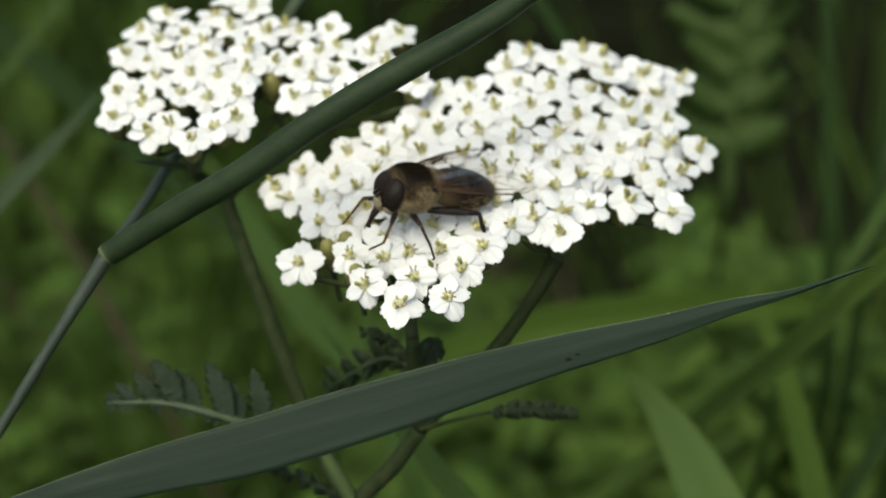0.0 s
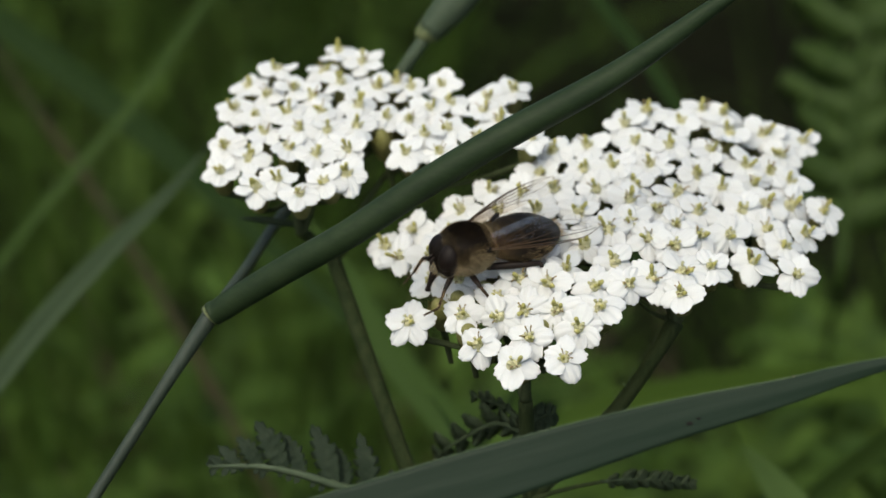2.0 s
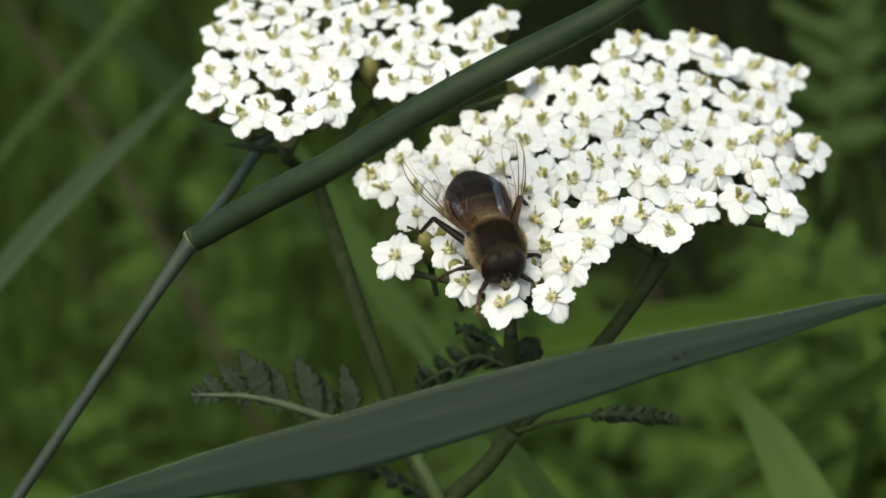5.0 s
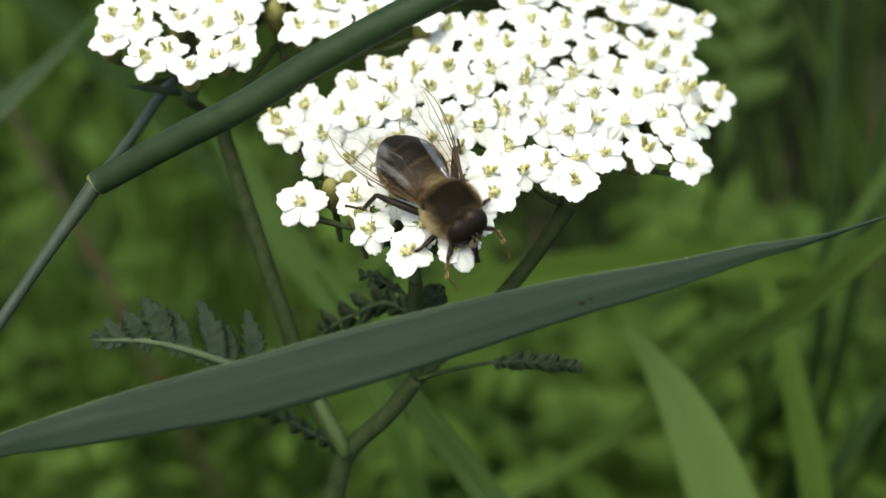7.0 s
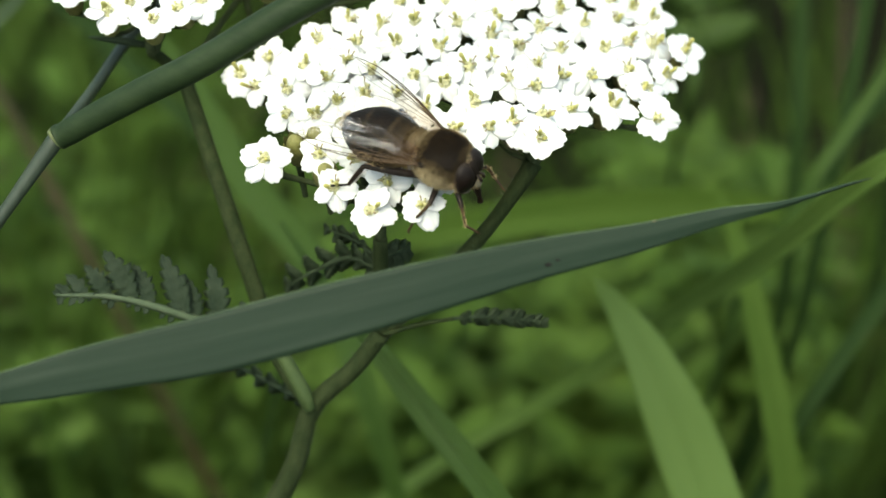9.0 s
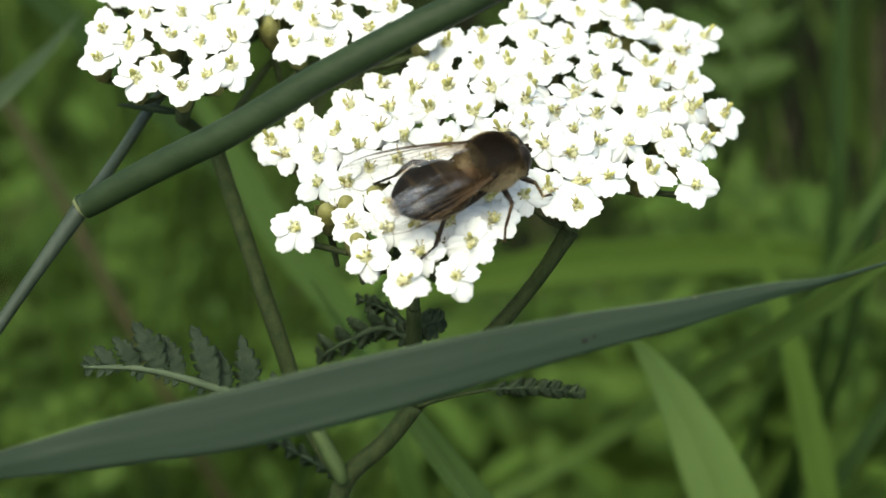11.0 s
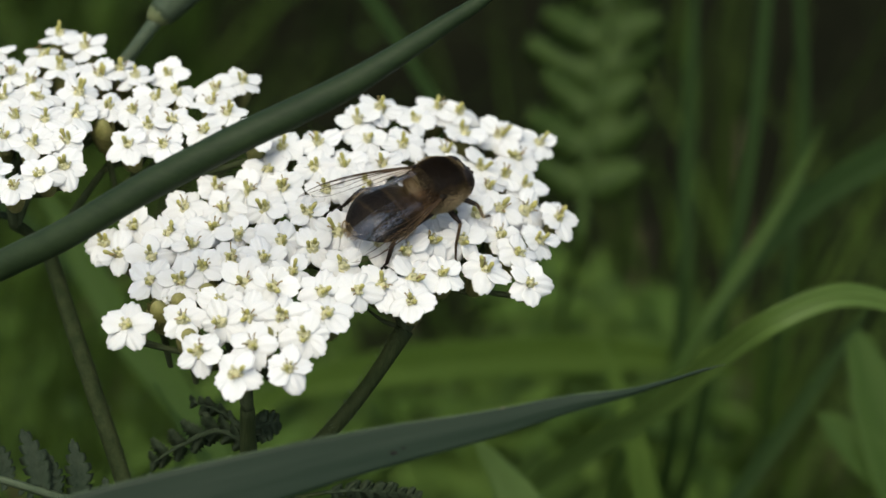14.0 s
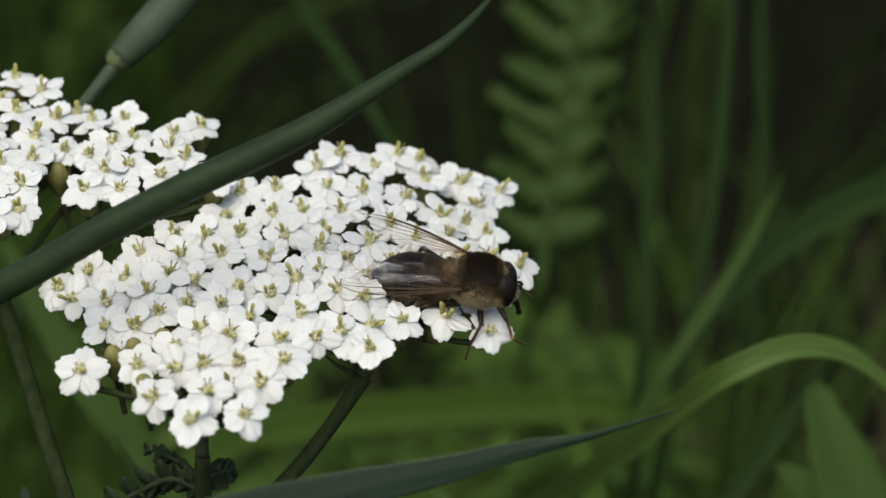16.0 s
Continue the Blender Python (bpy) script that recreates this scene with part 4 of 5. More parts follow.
def build_behind():
    blade_thing("grass_leaf", "fresh green arching grass leaf", [((-14.1, -57.7, -150), 1.8), ((5.8, -42.9, -145), 2.2), ((20.5, -32.7, -135), 2.5), ((30.4, -24.1, -118), 2.8), ((37.6, -15.4, -92), 3.1), ((47.3, -4.5, -60), 3.1), ((51, 0.3, -50), 3.0), ((56, 4.8, -42), 2.9), ((62.5, 7.4, -42), 2.8), ((68.9, 6.9, -44), 2.4), ((74.1, 3.8, -46), 1.9), ((80.1, -2, -48), 0.9), ((83.4, -8.7, -50), 0.1)], FRESH, (-0.06, 0.15, 0.0))
    blade_thing("grass_leaf", "olive green leaf lying low behind the stems", [((-1.5, -8.3, -150), 3.0), ((12.1, -5.1, -150), 6.0), ((30.1, -3, -150), 6.6), ((48.2, -2.3, -151), 6.0), ((63.8, -3.3, -152), 3.0), ((75, -5.6, -154), 0.4)], DEEPBLADE, (-0.03, 0.19, 0.0))
    blade_thing("grass_leaf", "broad light green pointed leaf", [((37.4, -38.7, -58), 8.0), ((34.2, -30.5, -58), 8.2), ((31.5, -24.1, -58), 7.2), ((28.5, -18, -59), 5.2), ((25.5, -13.3, -60), 2.9), ((23.8, -11.1, -60), 1.5), ((22.6, -9.7, -60), 0.1)], PALE, (0.09, 0.07, 0.0), 0.03, rib=0.00012)
    blade_thing("grass_leaf", "upright green grass leaf", [((53.1, -43.8, -95), 4.4), ((51.6, -32.8, -95), 4.4), ((49.7, -22, -97), 4.0), ((47.8, -12.6, -99), 3.3), ((46.1, -6.3, -101), 2.5), ((44.4, -1.1, -102), 1.4), ((43.2, 2.5, -103), 0.1)], DEEPBLADE, (0.10, 0.13, 0.0), 0.05, rib=0.00012)
    blade_thing("grass_leaf", "blue-green grass leaf behind the stem", [((11.1, -35.3, -34), 3.4), ((5.4, -27.9, -34), 3.4), ((1, -22.6, -36), 3.2), ((-3.8, -16.6, -38), 2.4), ((-9.5, -10.4, -44), 1.4), ((-15.1, -2.6, -50), 0.2)], DIMBLADE, (0.04, 0.06, 0.0))
    blade_thing("grass_leaf", "dim blue-green grass leaf deep in the meadow", [((-28.5, 1.9, -180), 1.7), ((-46.2, 19.3, -180), 3.0), ((-65.1, 38, -180), 4.7), ((-82.2, 52.8, -180), 5.5), ((-98.4, 65.5, -180), 5.1), ((-118.9, 81.7, -180), 1.7)], SHADEBLADE, (0.02, 0.26, 0.0))
    blade_thing("grass_leaf", "narrow green slanting grass leaf", [((-122.6, -25.4, -130), 1.40), ((-106.3, -4.7, -130), 1.47), ((-91.8, 13.5, -130), 1.54), ((-80.8, 27.4, -130), 1.61), ((-68.5, 41.5, -132), 1.61), ((-56, 58.5, -134), 1.33), ((-48.9, 69.5, -136), 0.56)], DIMBLADE, (-0.16, 0.18, 0.0))
    blade_thing("grass_leaf", "blue-green slanting grass leaf", [((-98.5, -34, -58), 2.4), ((-86.2, -18.3, -60), 2.6), ((-75.1, -5.2, -62), 2.6), ((-65.4, 7.4, -64), 3.0), ((-57, 16.6, -66), 2.6), ((-48, 26.2, -70), 1.2), ((-44.6, 30.7, -72), 0.1)], GREYBLADE, (-0.11, 0.1, 0.0))
    blade_thing("grass_leaf", "dim grass leaf bending over", [((60.7, 5.2, -110), 2.4), ((69.3, 15.1, -112), 3.0), ((78, 22.7, -114), 4.2), ((86.1, 27.5, -116), 5.0), ((95.1, 31.5, -118), 5.2), ((106.6, 34.6, -122), 4)], SHADEBLADE, (0.06, 0.16, 0.0))
    blade_thing("grass_leaf", "slender dim grass leaf rising behind the flowers", [((-3, 2, -92), 1.2), ((9, 13, -100), 1.4), ((19, 23, -110), 1.6), ((22.5, 31, -115), 1.8), ((17.5, 40.8, -115), 2.0), ((12.4, 48.9, -115), 2.2), ((7.4, 55.4, -115), 2.0), ((3.2, 63.6, -115), 0.5)], SHADEBLADE, (-0.025, 0.09, 0.0))
    blade_thing("grass_leaf", "upright dim grass leaf deep in the meadow", [((66, 6.8, -130), 2.2), ((70.6, 34.6, -130), 2.2), ((72.7, 59, -130), 1.8), ((73.9, 73.9, -130), 0.3)], SHADEBLADE, (0.056, 0.25, 0.0))
    blade_thing("grass_leaf", "upright dim grass leaf deep in the meadow", [((79.7, 6.9, -150), 1.8), ((82.4, 36.3, -150), 1.8), ((81.8, 62.1, -150), 1.4), ((83.1, 77.9, -150), 0.3)], SHADEBLADE, (0.066, 0.28, 0.0))
    blade_thing("grass_leaf", "soft green grass leaf slanting behind a hairy stem", [((-7.1, -26.9, -120), 4.0), ((-12.2, -13.4, -120), 5.0), ((-24, 1.8, -120), 5.0), ((-32.5, 16.2, -120), 3.4), ((-38, 25, -120), 0.3)], DIMBLADE, (0.01, 0.15, 0.0))
    blade_thing("grass_leaf", "slanting green grass leaf deep in the meadow", [((58, 3, -105), 1.6), ((61.8, 8.5, -105), 1.9), ((66.2, 15, -105), 1.9), ((71.1, 23.1, -105), 1.5), ((75.5, 32, -105), 0.2)], DIMBLADE, (0.045, 0.15, 0.0))
    blade_thing("grass_leaf", "upright dim grass leaf deep in the meadow", [((61.5, 10, -140), 2.6), ((61.7, 24.6, -140), 2.6), ((62.1, 35.3, -140), 2.4), ((62.5, 48.7, -140), 2.0), ((63.3, 66, -140), 0.3)], SHADEBLADE, (0.055, 0.24, 0.0))
    blade_thing("grass_leaf", "dim blue-green grass leaf low in the meadow", [((56, -30, -100), 2.4), ((62.2, -20.8, -100), 2.6), ((70, -10, -100), 2.6), ((77, 0.2, -100), 1.6), ((81, 6, -100), 0.2)], SHADEBLADE, (0.05, 0.12, 0.0))
    herb = tagged(new("meadow_herb"), "broad green lobed herb leaf below the arching grass", "plant")
    part("stalk", tube(bmesh.new(), [(0.12, 0.11, 0.0, 0.0012), (0.11, 0.085, 0.2, 0.001), (*spot((94, -34, -101)), 0.0009), (*spot((87.3, -20, -100)), 0.0006)], 7, 5), DIMBLADE, herb)
    for rows in ([((88.5, -25.0, -100), 5.8), ((86.1, -18.0, -100), 9.9), ((83.2, -9.8, -100), 9.4), ((80.6, -2.8, -100), 5.8), ((79.1, 1.7, -100), 2.6), ((78.4, 3.3, -100), 0.2)], [((87.9, -21.5, -100), 4.7), ((82.6, -16.2, -100), 6.6), ((77.9, -12.4, -100), 5.1), ((74.9, -9.8, -100), 2.3), ((73.7, -8.9, -100), 0.2)], [((89.6, -19.2, -100), 4.7), ((92.6, -11.0, -100), 7.0), ((94.9, -5.1, -100), 5.1), ((96.1, -0.4, -100), 0.4)]):
        bm = bmesh.new()
        ribbon(bm, [(*spot(q), w * MM) for q, w in rows], view_across(rows[0][0], rows[-1][0]), 0.12, 0.0002, 6, 6, 0.0)
        part("lobe", bm, DIMBLADE, herb)
    stem = tagged(new("grass_stalk"), "rusty brown and green grass stalk", "grass")
    part("stalk", tube(bmesh.new(), [(0.01, 0.26, 0.0, 0.0011), (*spot((-53.3, -19.9, -190)), 0.0011), (*spot((-73.4, 17.5, -190)), 0.0011), (*spot((-86.6, 38.6, -190)), 0.0011), (*spot((-99, 56.7, -190)), 0.0008), (*spot((-109.3, 74.9, -190)), 0.0006)], 7, 6), RUSTY, stem)
    for q, rad in (((-63.3, -1.5, -190), 1.6), ((-86.6, 38.6, -190), 1.5)):
        a, b = spot((q[0] + 0.8, q[1] - 1.4, q[2])), spot((q[0] - 0.8, q[1] + 1.4, q[2]))
        part("node", tube(bmesh.new(), [(*a, 0.0010), (*a.lerp(b, 0.5), rad * MM), (*b, 0.0010)], 8, 3), RUSTY, stem, "swollen joint of the stalk")
    plant = tagged(new("feathery_plant"), "upright feathery green leaf deep behind the flowers", "plant")
    up, near = LEAN.to_3x3() @ Vector((0, 1, 0)), LEAN.to_3x3() @ Vector((0, 0, 1))
    part("stalk", tube(bmesh.new(), [(0.075, 0.30, 0.0, 0.0012), (0.062, 0.25, 0.2, 0.0009), (0.052, 0.19, 0.32, 0.0007), (*spot((47.8, 16, -165)), 0.0010)], 7, 6), FERN, plant)
    right = Vector((1, 0, 0))
    pinnate_leaf(plant, [((47.8, 16, -165), 2.2), ((49.8, 34.1, -165), 2.0), ((51.8, 50.3, -165), 1.8), ((54.5, 64.7, -165), 1.4), ((57.3, 77.2, -165), 0.8), ((59.7, 86, -165), 0.4)], right + up * 0.15, near, 12, 12.5, (0.9, 1.0), "leaf", 6, FERN, FERN, 0.5)


build_behind()


# ---- the meadow ----
def build_meadow():
    rnd = random.Random(5)
    verts, faces = [], []

    def blade(x, y, height, width):
        lean, a = rnd.uniform(0.02, 0.22), rnd.uniform(0, 6.28)
        d = Vector((math.cos(a), math.sin(a) * 0.7, 0))
        face = rnd.uniform(0, 6.28)
        side = Vector((math.cos(face), math.sin(face), 0))
        first = len(verts)
        for j in range(7):
            s = j / 6
            c = Vector((x, y, 0)) + d * lean * s ** 2.2 + Vector((0, 0, height * (s - 0.25 * lean / 0.22 * s ** 3)))
            w = width * (1 - s ** 2) ** 0.8 + 0.0002
            verts.extend((c - side * w / 2, c + Vector((d.x, d.y, 0)) * 0.0006, c + side * w / 2))
            if j:
                q = first + 3 * j
                faces.extend(((q - 3, q - 2, q + 1, q), (q - 2, q - 1, q + 2, q + 1)))

    for k in range(11000):
        x, y = rnd.uniform(-0.75, 0.75), 0.2 + 1.9 * rnd.random() ** 1.6
        if k % 8 == 0:
            x, y = rnd.uniform(-1.6, 1.6), rnd.uniform(-1.4, -0.45)
        if k % 8 == 1:
            x, y = rnd.uniform(-0.18, 0.15), rnd.uniform(0.18, 0.33)
        if y > 0.33 and x > -0.05 and rnd.random() < 0.975:
            continue
        if (x < -0.1 and y < 0.5 or -0.08 < x < -0.02 and 0.28 < y < 0.6) and noise.noise((x * 28, y * 28, 7)) < 0.0:
            continue
        if 0.09 < x < 0.18 and 0.16 < y < 0.5 and rnd.random() < 0.55:
            continue
        if k % 8 == 1 and -0.06 < x < 0.0 and rnd.random() < 0.6:
            continue
        tall = rnd.uniform(0.16, 0.38) * (1 if y < 0.4 else 0.7)
        if -0.02 < x < 0.06 and y < 0.34:
            tall = min(tall, 0.21)
        blade(x, y, tall, rnd.uniform(0.0012, 0.0042))
    for k in range(36000):
        a, far = rnd.uniform(0, 6.28), 0.6 + 4.2 * rnd.random() ** 0.8
        x, y = far * math.cos(a), far * math.sin(a)
        if far < 1.9 and -0.8 < x < 0.5 and y > -0.45 or noise.noise((x * 1.6, y * 1.6, 3)) < -0.25:
            continue
        blade(x, y, rnd.uniform(0.16, 0.36), rnd.uniform(0.003, 0.007))
    me = bpy.data.meshes.new("meadow_grass")
    me.from_pydata(verts, [], faces)
    me.materials.append(MEADOW)
    me.polygons.foreach_set("use_smooth", [True] * len(me.polygons))
    tagged(new("meadow_grass", me), "dense green meadow grass out of focus", "grass", kind="stuff")

    verts, faces = [], []
    for k in range(12000):
        x, y = rnd.uniform(-0.7, 0.7), 0.22 + 1.4 * rnd.random() ** 1.5
        z = rnd.uniform(0.02, 0.27)
        if k % 6 == 0:
            x, y, z = rnd.uniform(-0.15, 0.10), rnd.uniform(0.19, 0.33), rnd.uniform(0.10, 0.26)
        if k % 6 == 0 and -0.05 < x < 0.005 and rnd.random() < 0.6:
            continue
        if k % 6 == 3:
            x, y, z = rnd.uniform(-0.02, 0.10), rnd.uniform(0.19, 0.27), rnd.uniform(0.15, 0.285)
        if k % 6 == 4:
            x, y, z = rnd.uniform(0.048, 0.085), rnd.uniform(0.18, 0.24), rnd.uniform(0.20, 0.295)
        if k % 6 == 5:
            x, y, z = rnd.uniform(-0.02, 0.07), rnd.uniform(0.12, 0.24), rnd.uniform(0.05, 0.2)
        if 0.0 < x < 0.055 and z > 0.262 or k % 6 != 4 and x > 0.08 and z > 0.2 or 0.012 < x < 0.05 and y > 0.25 and z > 0.22:
            continue
        if y > 0.33 and x > -0.04 and rnd.random() < 0.94:
            continue
        if (x < -0.1 and y < 0.5 or -0.08 < x < -0.02 and 0.28 < y < 0.6) and noise.noise((x * 28, y * 28, 7)) < 0.0:
            continue
        if 0.09 < x < 0.18 and 0.16 < y < 0.5 and rnd.random() < 0.55:
            continue
        size, a, tip = rnd.uniform(0.007, 0.016), rnd.uniform(0, 6.28), rnd.uniform(-0.6, 0.7)
        if k % 3 == 0:
            size, tip = rnd.uniform(0.010, 0.021), rnd.uniform(-0.25, 0.4)
        d = Vector((math.cos(a) * math.cos(tip), math.sin(a) * math.cos(tip), math.sin(tip)))
        side = d.cross(Vector((rnd.uniform(-0.4, 0.4), rnd.uniform(-0.4, 0.4), 1))).normalized()
        lift = side.cross(d)
        first = len(verts)
        for j in range(5):
            s = j / 4
            w = size * 0.17 * math.sin(math.pi * (0.06 + 0.9 * s))
            c = Vector((x, y, z)) + d * size * s - lift * size * 0.25 * s * s
            verts += [c - side * w + lift * w * 0.3, c, c + side * w + lift * w * 0.3]
            if j:
                q = first + 3 * j
                faces += [(q - 3, q - 2, q + 1, q), (q - 2, q - 1, q + 2, q + 1)]
    me = bpy.data.meshes.new("meadow_herbs")
    me.from_pydata(verts, [], faces)
    me.materials.append(HERB)
    me.polygons.foreach_set("use_smooth", [True] * len(me.polygons))
    tagged(new("meadow_herbs", me), "small green herb leaves between the grass", "plant", kind="stuff")

    bm = bmesh.new()
    for k in range(330):
        x, y = rnd.uniform(-0.3, 0.3), rnd.uniform(0.13, 0.4)
        a, h = rnd.uniform(0, 6.28), rnd.uniform(0.04, 0.2)
        tube(bm, [(x, y, 0, 0.0009), (x + 0.06 * math.cos(a), y + 0.05 * math.sin(a), h * 0.6, 0.0009), (x + 0.14 * math.cos(a), y + 0.1 * math.sin(a), h, 0.0005)], 5, 3)
    tagged(new("dry_straws", mesh_of("dry_straws", bm, STRAW)), "dry brown straws among the meadow grass", "straw", kind="stuff")


build_meadow()


# ---- the fly ----
def fur(bm, count, centre, radii, where, length, rnd, back=0.5, thick=0.035):
    """Short tapering hairs on a rounded body; where(x, y, z) on the unit ball says where they grow."""
    done = 0
    while done < count:
        p = Vector((rnd.gauss(0, 1), rnd.gauss(0, 1), rnd.gauss(0, 1))).normalized()
        if not where(*p):
            continue
        done += 1
        root = Vector((p.x * radii[0], p.y * radii[1], p.z * radii[2])) + Vector(centre)
        n = Vector((p.x / radii[0], p.y / radii[1], p.z / radii[2])).normalized()
        way = (n + Vector((-back, 0, 0)) + Vector((rnd.uniform(-0.35, 0.35), rnd.uniform(-0.35, 0.35), rnd.uniform(-0.35, 0.35)))).normalized()
        side = way.orthogonal().normalized() * thick
        other = way.cross(side)
        ln = length * rnd.uniform(0.6, 1.25)
        base = [bm.verts.new((root + side * math.cos(g) + other * math.sin(g)) * MM) for g in (0, 2.09, 4.19)]
        mid = [bm.verts.new((root + way * ln * 0.6 + (side * math.cos(g) + other * math.sin(g)) * 0.6 + Vector((-0.06 * ln, 0, 0))) * MM) for g in (0, 2.09, 4.19)]
        end = bm.verts.new((root + way * ln + Vector((-0.2 * ln, 0, -0.05 * ln))) * MM)
        for g in range(3):
            bm.faces.new((base[g], base[(g + 1) % 3], mid[(g + 1) % 3], mid[g]))
            bm.faces.new((mid[g], mid[(g + 1) % 3], end))
    return bm


def fast_mesh(name, bm, mat):
    me = bpy.data.meshes.new(name)
    bm.to_mesh(me)
    bm.free()
    me.materials.append(mat)
    return me


def wing_outline(s):
    """Leading and trailing edge of a wing, across its length, in millimetres."""
    lead = 0.15 + 0.5 * math.sin(math.pi * min(1, s * 0.95))
    trail = -0.40 - 2.45 * math.sin(math.pi * min(1.0, 0.06 + 0.62 * s)) ** 0.8
    if s > 0.66:
        g = math.sqrt(max(0.0, 1 - ((s - 0.66) / 0.34) ** 2))
        lead, trail = -1.2 + (lead + 1.2) * g, -1.2 + (trail + 1.2) * g
    return lead, trail


def wing_lift(s, f):
    """Height of the pleated membrane at a share s of its length and f of its chord, in millimetres."""
    return 0.08 * f * math.sin(f * 9 + s * 3) + 0.25 * math.sin(s * math.pi) - 0.35 * s * f


def build_wing(fly, sign, at):
    """A clear wing with brown veins; it lies along -x from its root, leading edge outward."""
    length = 11.4
    bm = bmesh.new()
    nu, nv = 22, 8
    rows = []
    for i in range(nu + 1):
        s = i / nu
        lead, trail = wing_outline(s)
        row = []
        for k in range(nv + 1):
            f = k / nv
            y = lead + (trail - lead) * f
            row.append(bm.verts.new(Vector((-length * s, sign * y, wing_lift(s, f))) * MM))
        rows.append(row)
    for i in range(nu):
        for k in range(nv):
            bm.faces.new((rows[i][k], rows[i + 1][k], rows[i + 1][k + 1], rows[i][k + 1]))
    wing = part("wing", bm, WING, fly, "clear smoky wing with brown veins", at)

    def run(pts, rad):
        out = []
        for s, f in pts:
            lead, trail = wing_outline(s)
            out.append((-length * s * MM, sign * (lead + (trail - lead) * f) * MM, (wing_lift(s, f) + 0.02) * MM, rad * (1.1 - 0.85 * s) * MM))
        part("vein", tube(bmesh.new(), out, 5, 4), VEIN, wing)
    run([(0.0, 0.05), (0.3, 0.02), (0.6, 0.01), (0.85, 0.02), (0.96, 0.05)], 0.085)
    run([(0.02, 0.10), (0.3, 0.08), (0.55, 0.07), (0.75, 0.02)], 0.066)
    run([(0.02, 0.12), (0.3, 0.17), (0.6, 0.2), (0.8, 0.2), (0.93, 0.12)], 0.066)
    run([(0.1, 0.16), (0.35, 0.26), (0.5, 0.34), (0.62, 0.42), (0.74, 0.30), (0.9, 0.30)], 0.036)
    run([(0.04, 0.2), (0.3, 0.42), (0.55, 0.6), (0.78, 0.62), (0.86, 0.42)], 0.032)
    run([(0.05, 0.3), (0.25, 0.6), (0.45, 0.8), (0.55, 0.97)], 0.024)
    run([(0.05, 0.4), (0.18, 0.75), (0.28, 0.97)], 0.020)
    run([(0.38, 0.27), (0.40, 0.48)], 0.034)
    run([(0.78, 0.62), (0.80, 0.9)], 0.020)
    base = bmesh.new()
    blob(base, (0, 0, 0), (0.5, 0.35, 0.25), 10, 6)
    part("wing_base", base, THORAX, wing)
    return wing


LEGS = (
    ("front", (3.7, 0.9, -1.5), (1.3, 1.5, -0.5), (1.9, 1.9, -2.2), (2.9, 1.6, -2.9), 0.27),
    ("middle", (2.3, 1.2, -1.7), (0.2, 2.2, -0.1), (-0.7, 3.2, -1.7), (-1.0, 3.9, -2.7), 0.27),
    ("hind", (0.7, 1.4, -1.5), (-4.0, 2.4, 0.7), (-4.9, 3.4, -1.7), (-6.6, 4.1, -2.6), 0.36),
)


def build_leg(fly, row, sign):
    name, hip, knee, ankle, toe, rad = row
    at = Matrix.Translation((hip[0] * MM, sign * hip[1] * MM, hip[2] * MM))
    p = [Vector((q[0], sign * q[1], q[2])) for q in ((0, 0, 0), knee, ankle, toe)]

    def limb(a, b, r0, r1, r2, sides=8):
        return tube(bmesh.new(), [(*(a * MM), r0 * MM), (*(a.lerp(b, 0.45) * MM), r1 * MM), (*(b * MM), r2 * MM)], sides, 2)
    leg = part(name + "_leg", limb(p[0], p[1], rad * 0.8, rad, rad * 0.6), LEG, fly, "", at)
    part("shin", limb(p[1], p[2], rad * 0.55, rad * 0.6 if name == "hind" else rad * 0.5, rad * 0.45), LEG if name == "hind" else SHIN, leg)
    bristle = bmesh.new()
    rnd = random.Random(len(name) + sign)
    for a, b, r0, count in ((p[0], p[1], rad, 90), (p[1], p[2], rad * 0.55, 70)):
        way = (b - a).normalized()
        for k in range(count):
            out = Matrix.Rotation(rnd.uniform(0, 6.28), 3, way) @ way.orthogonal().normalized()
            start = a.lerp(b, rnd.uniform(0.08, 0.98)) + out * r0 * 0.75
            end = start + (out + way * 0.9).normalized() * rnd.uniform(0.18, 0.4)
            thin = way.cross(out) * 0.018
            bristle.faces.new([bristle.verts.new(v * MM) for v in (start - thin, start + thin, end)])
    part("bristles", fast_mesh("bristles", bristle, FUR_GOLD if name == "front" else FUR_DARK), None, leg)
    foot = bmesh.new()
    for k in range(5):
        a, b = p[2].lerp(p[3], k / 5), p[2].lerp(p[3], (k + 0.95) / 5)
        tube(foot, [(*(a * MM), 0.08 * MM), (*(b * MM), 0.13 * MM)], 6, 1)
    for d in (-0.12, 0.12):
        tube(foot, [(*(p[3] * MM), 0.06 * MM), (*((p[3] + Vector((0.2, d, -0.15))) * MM), 0.02 * MM)], 4, 2)
    part("foot", foot, SHIN if name != "hind" else LEG, leg)
    return leg


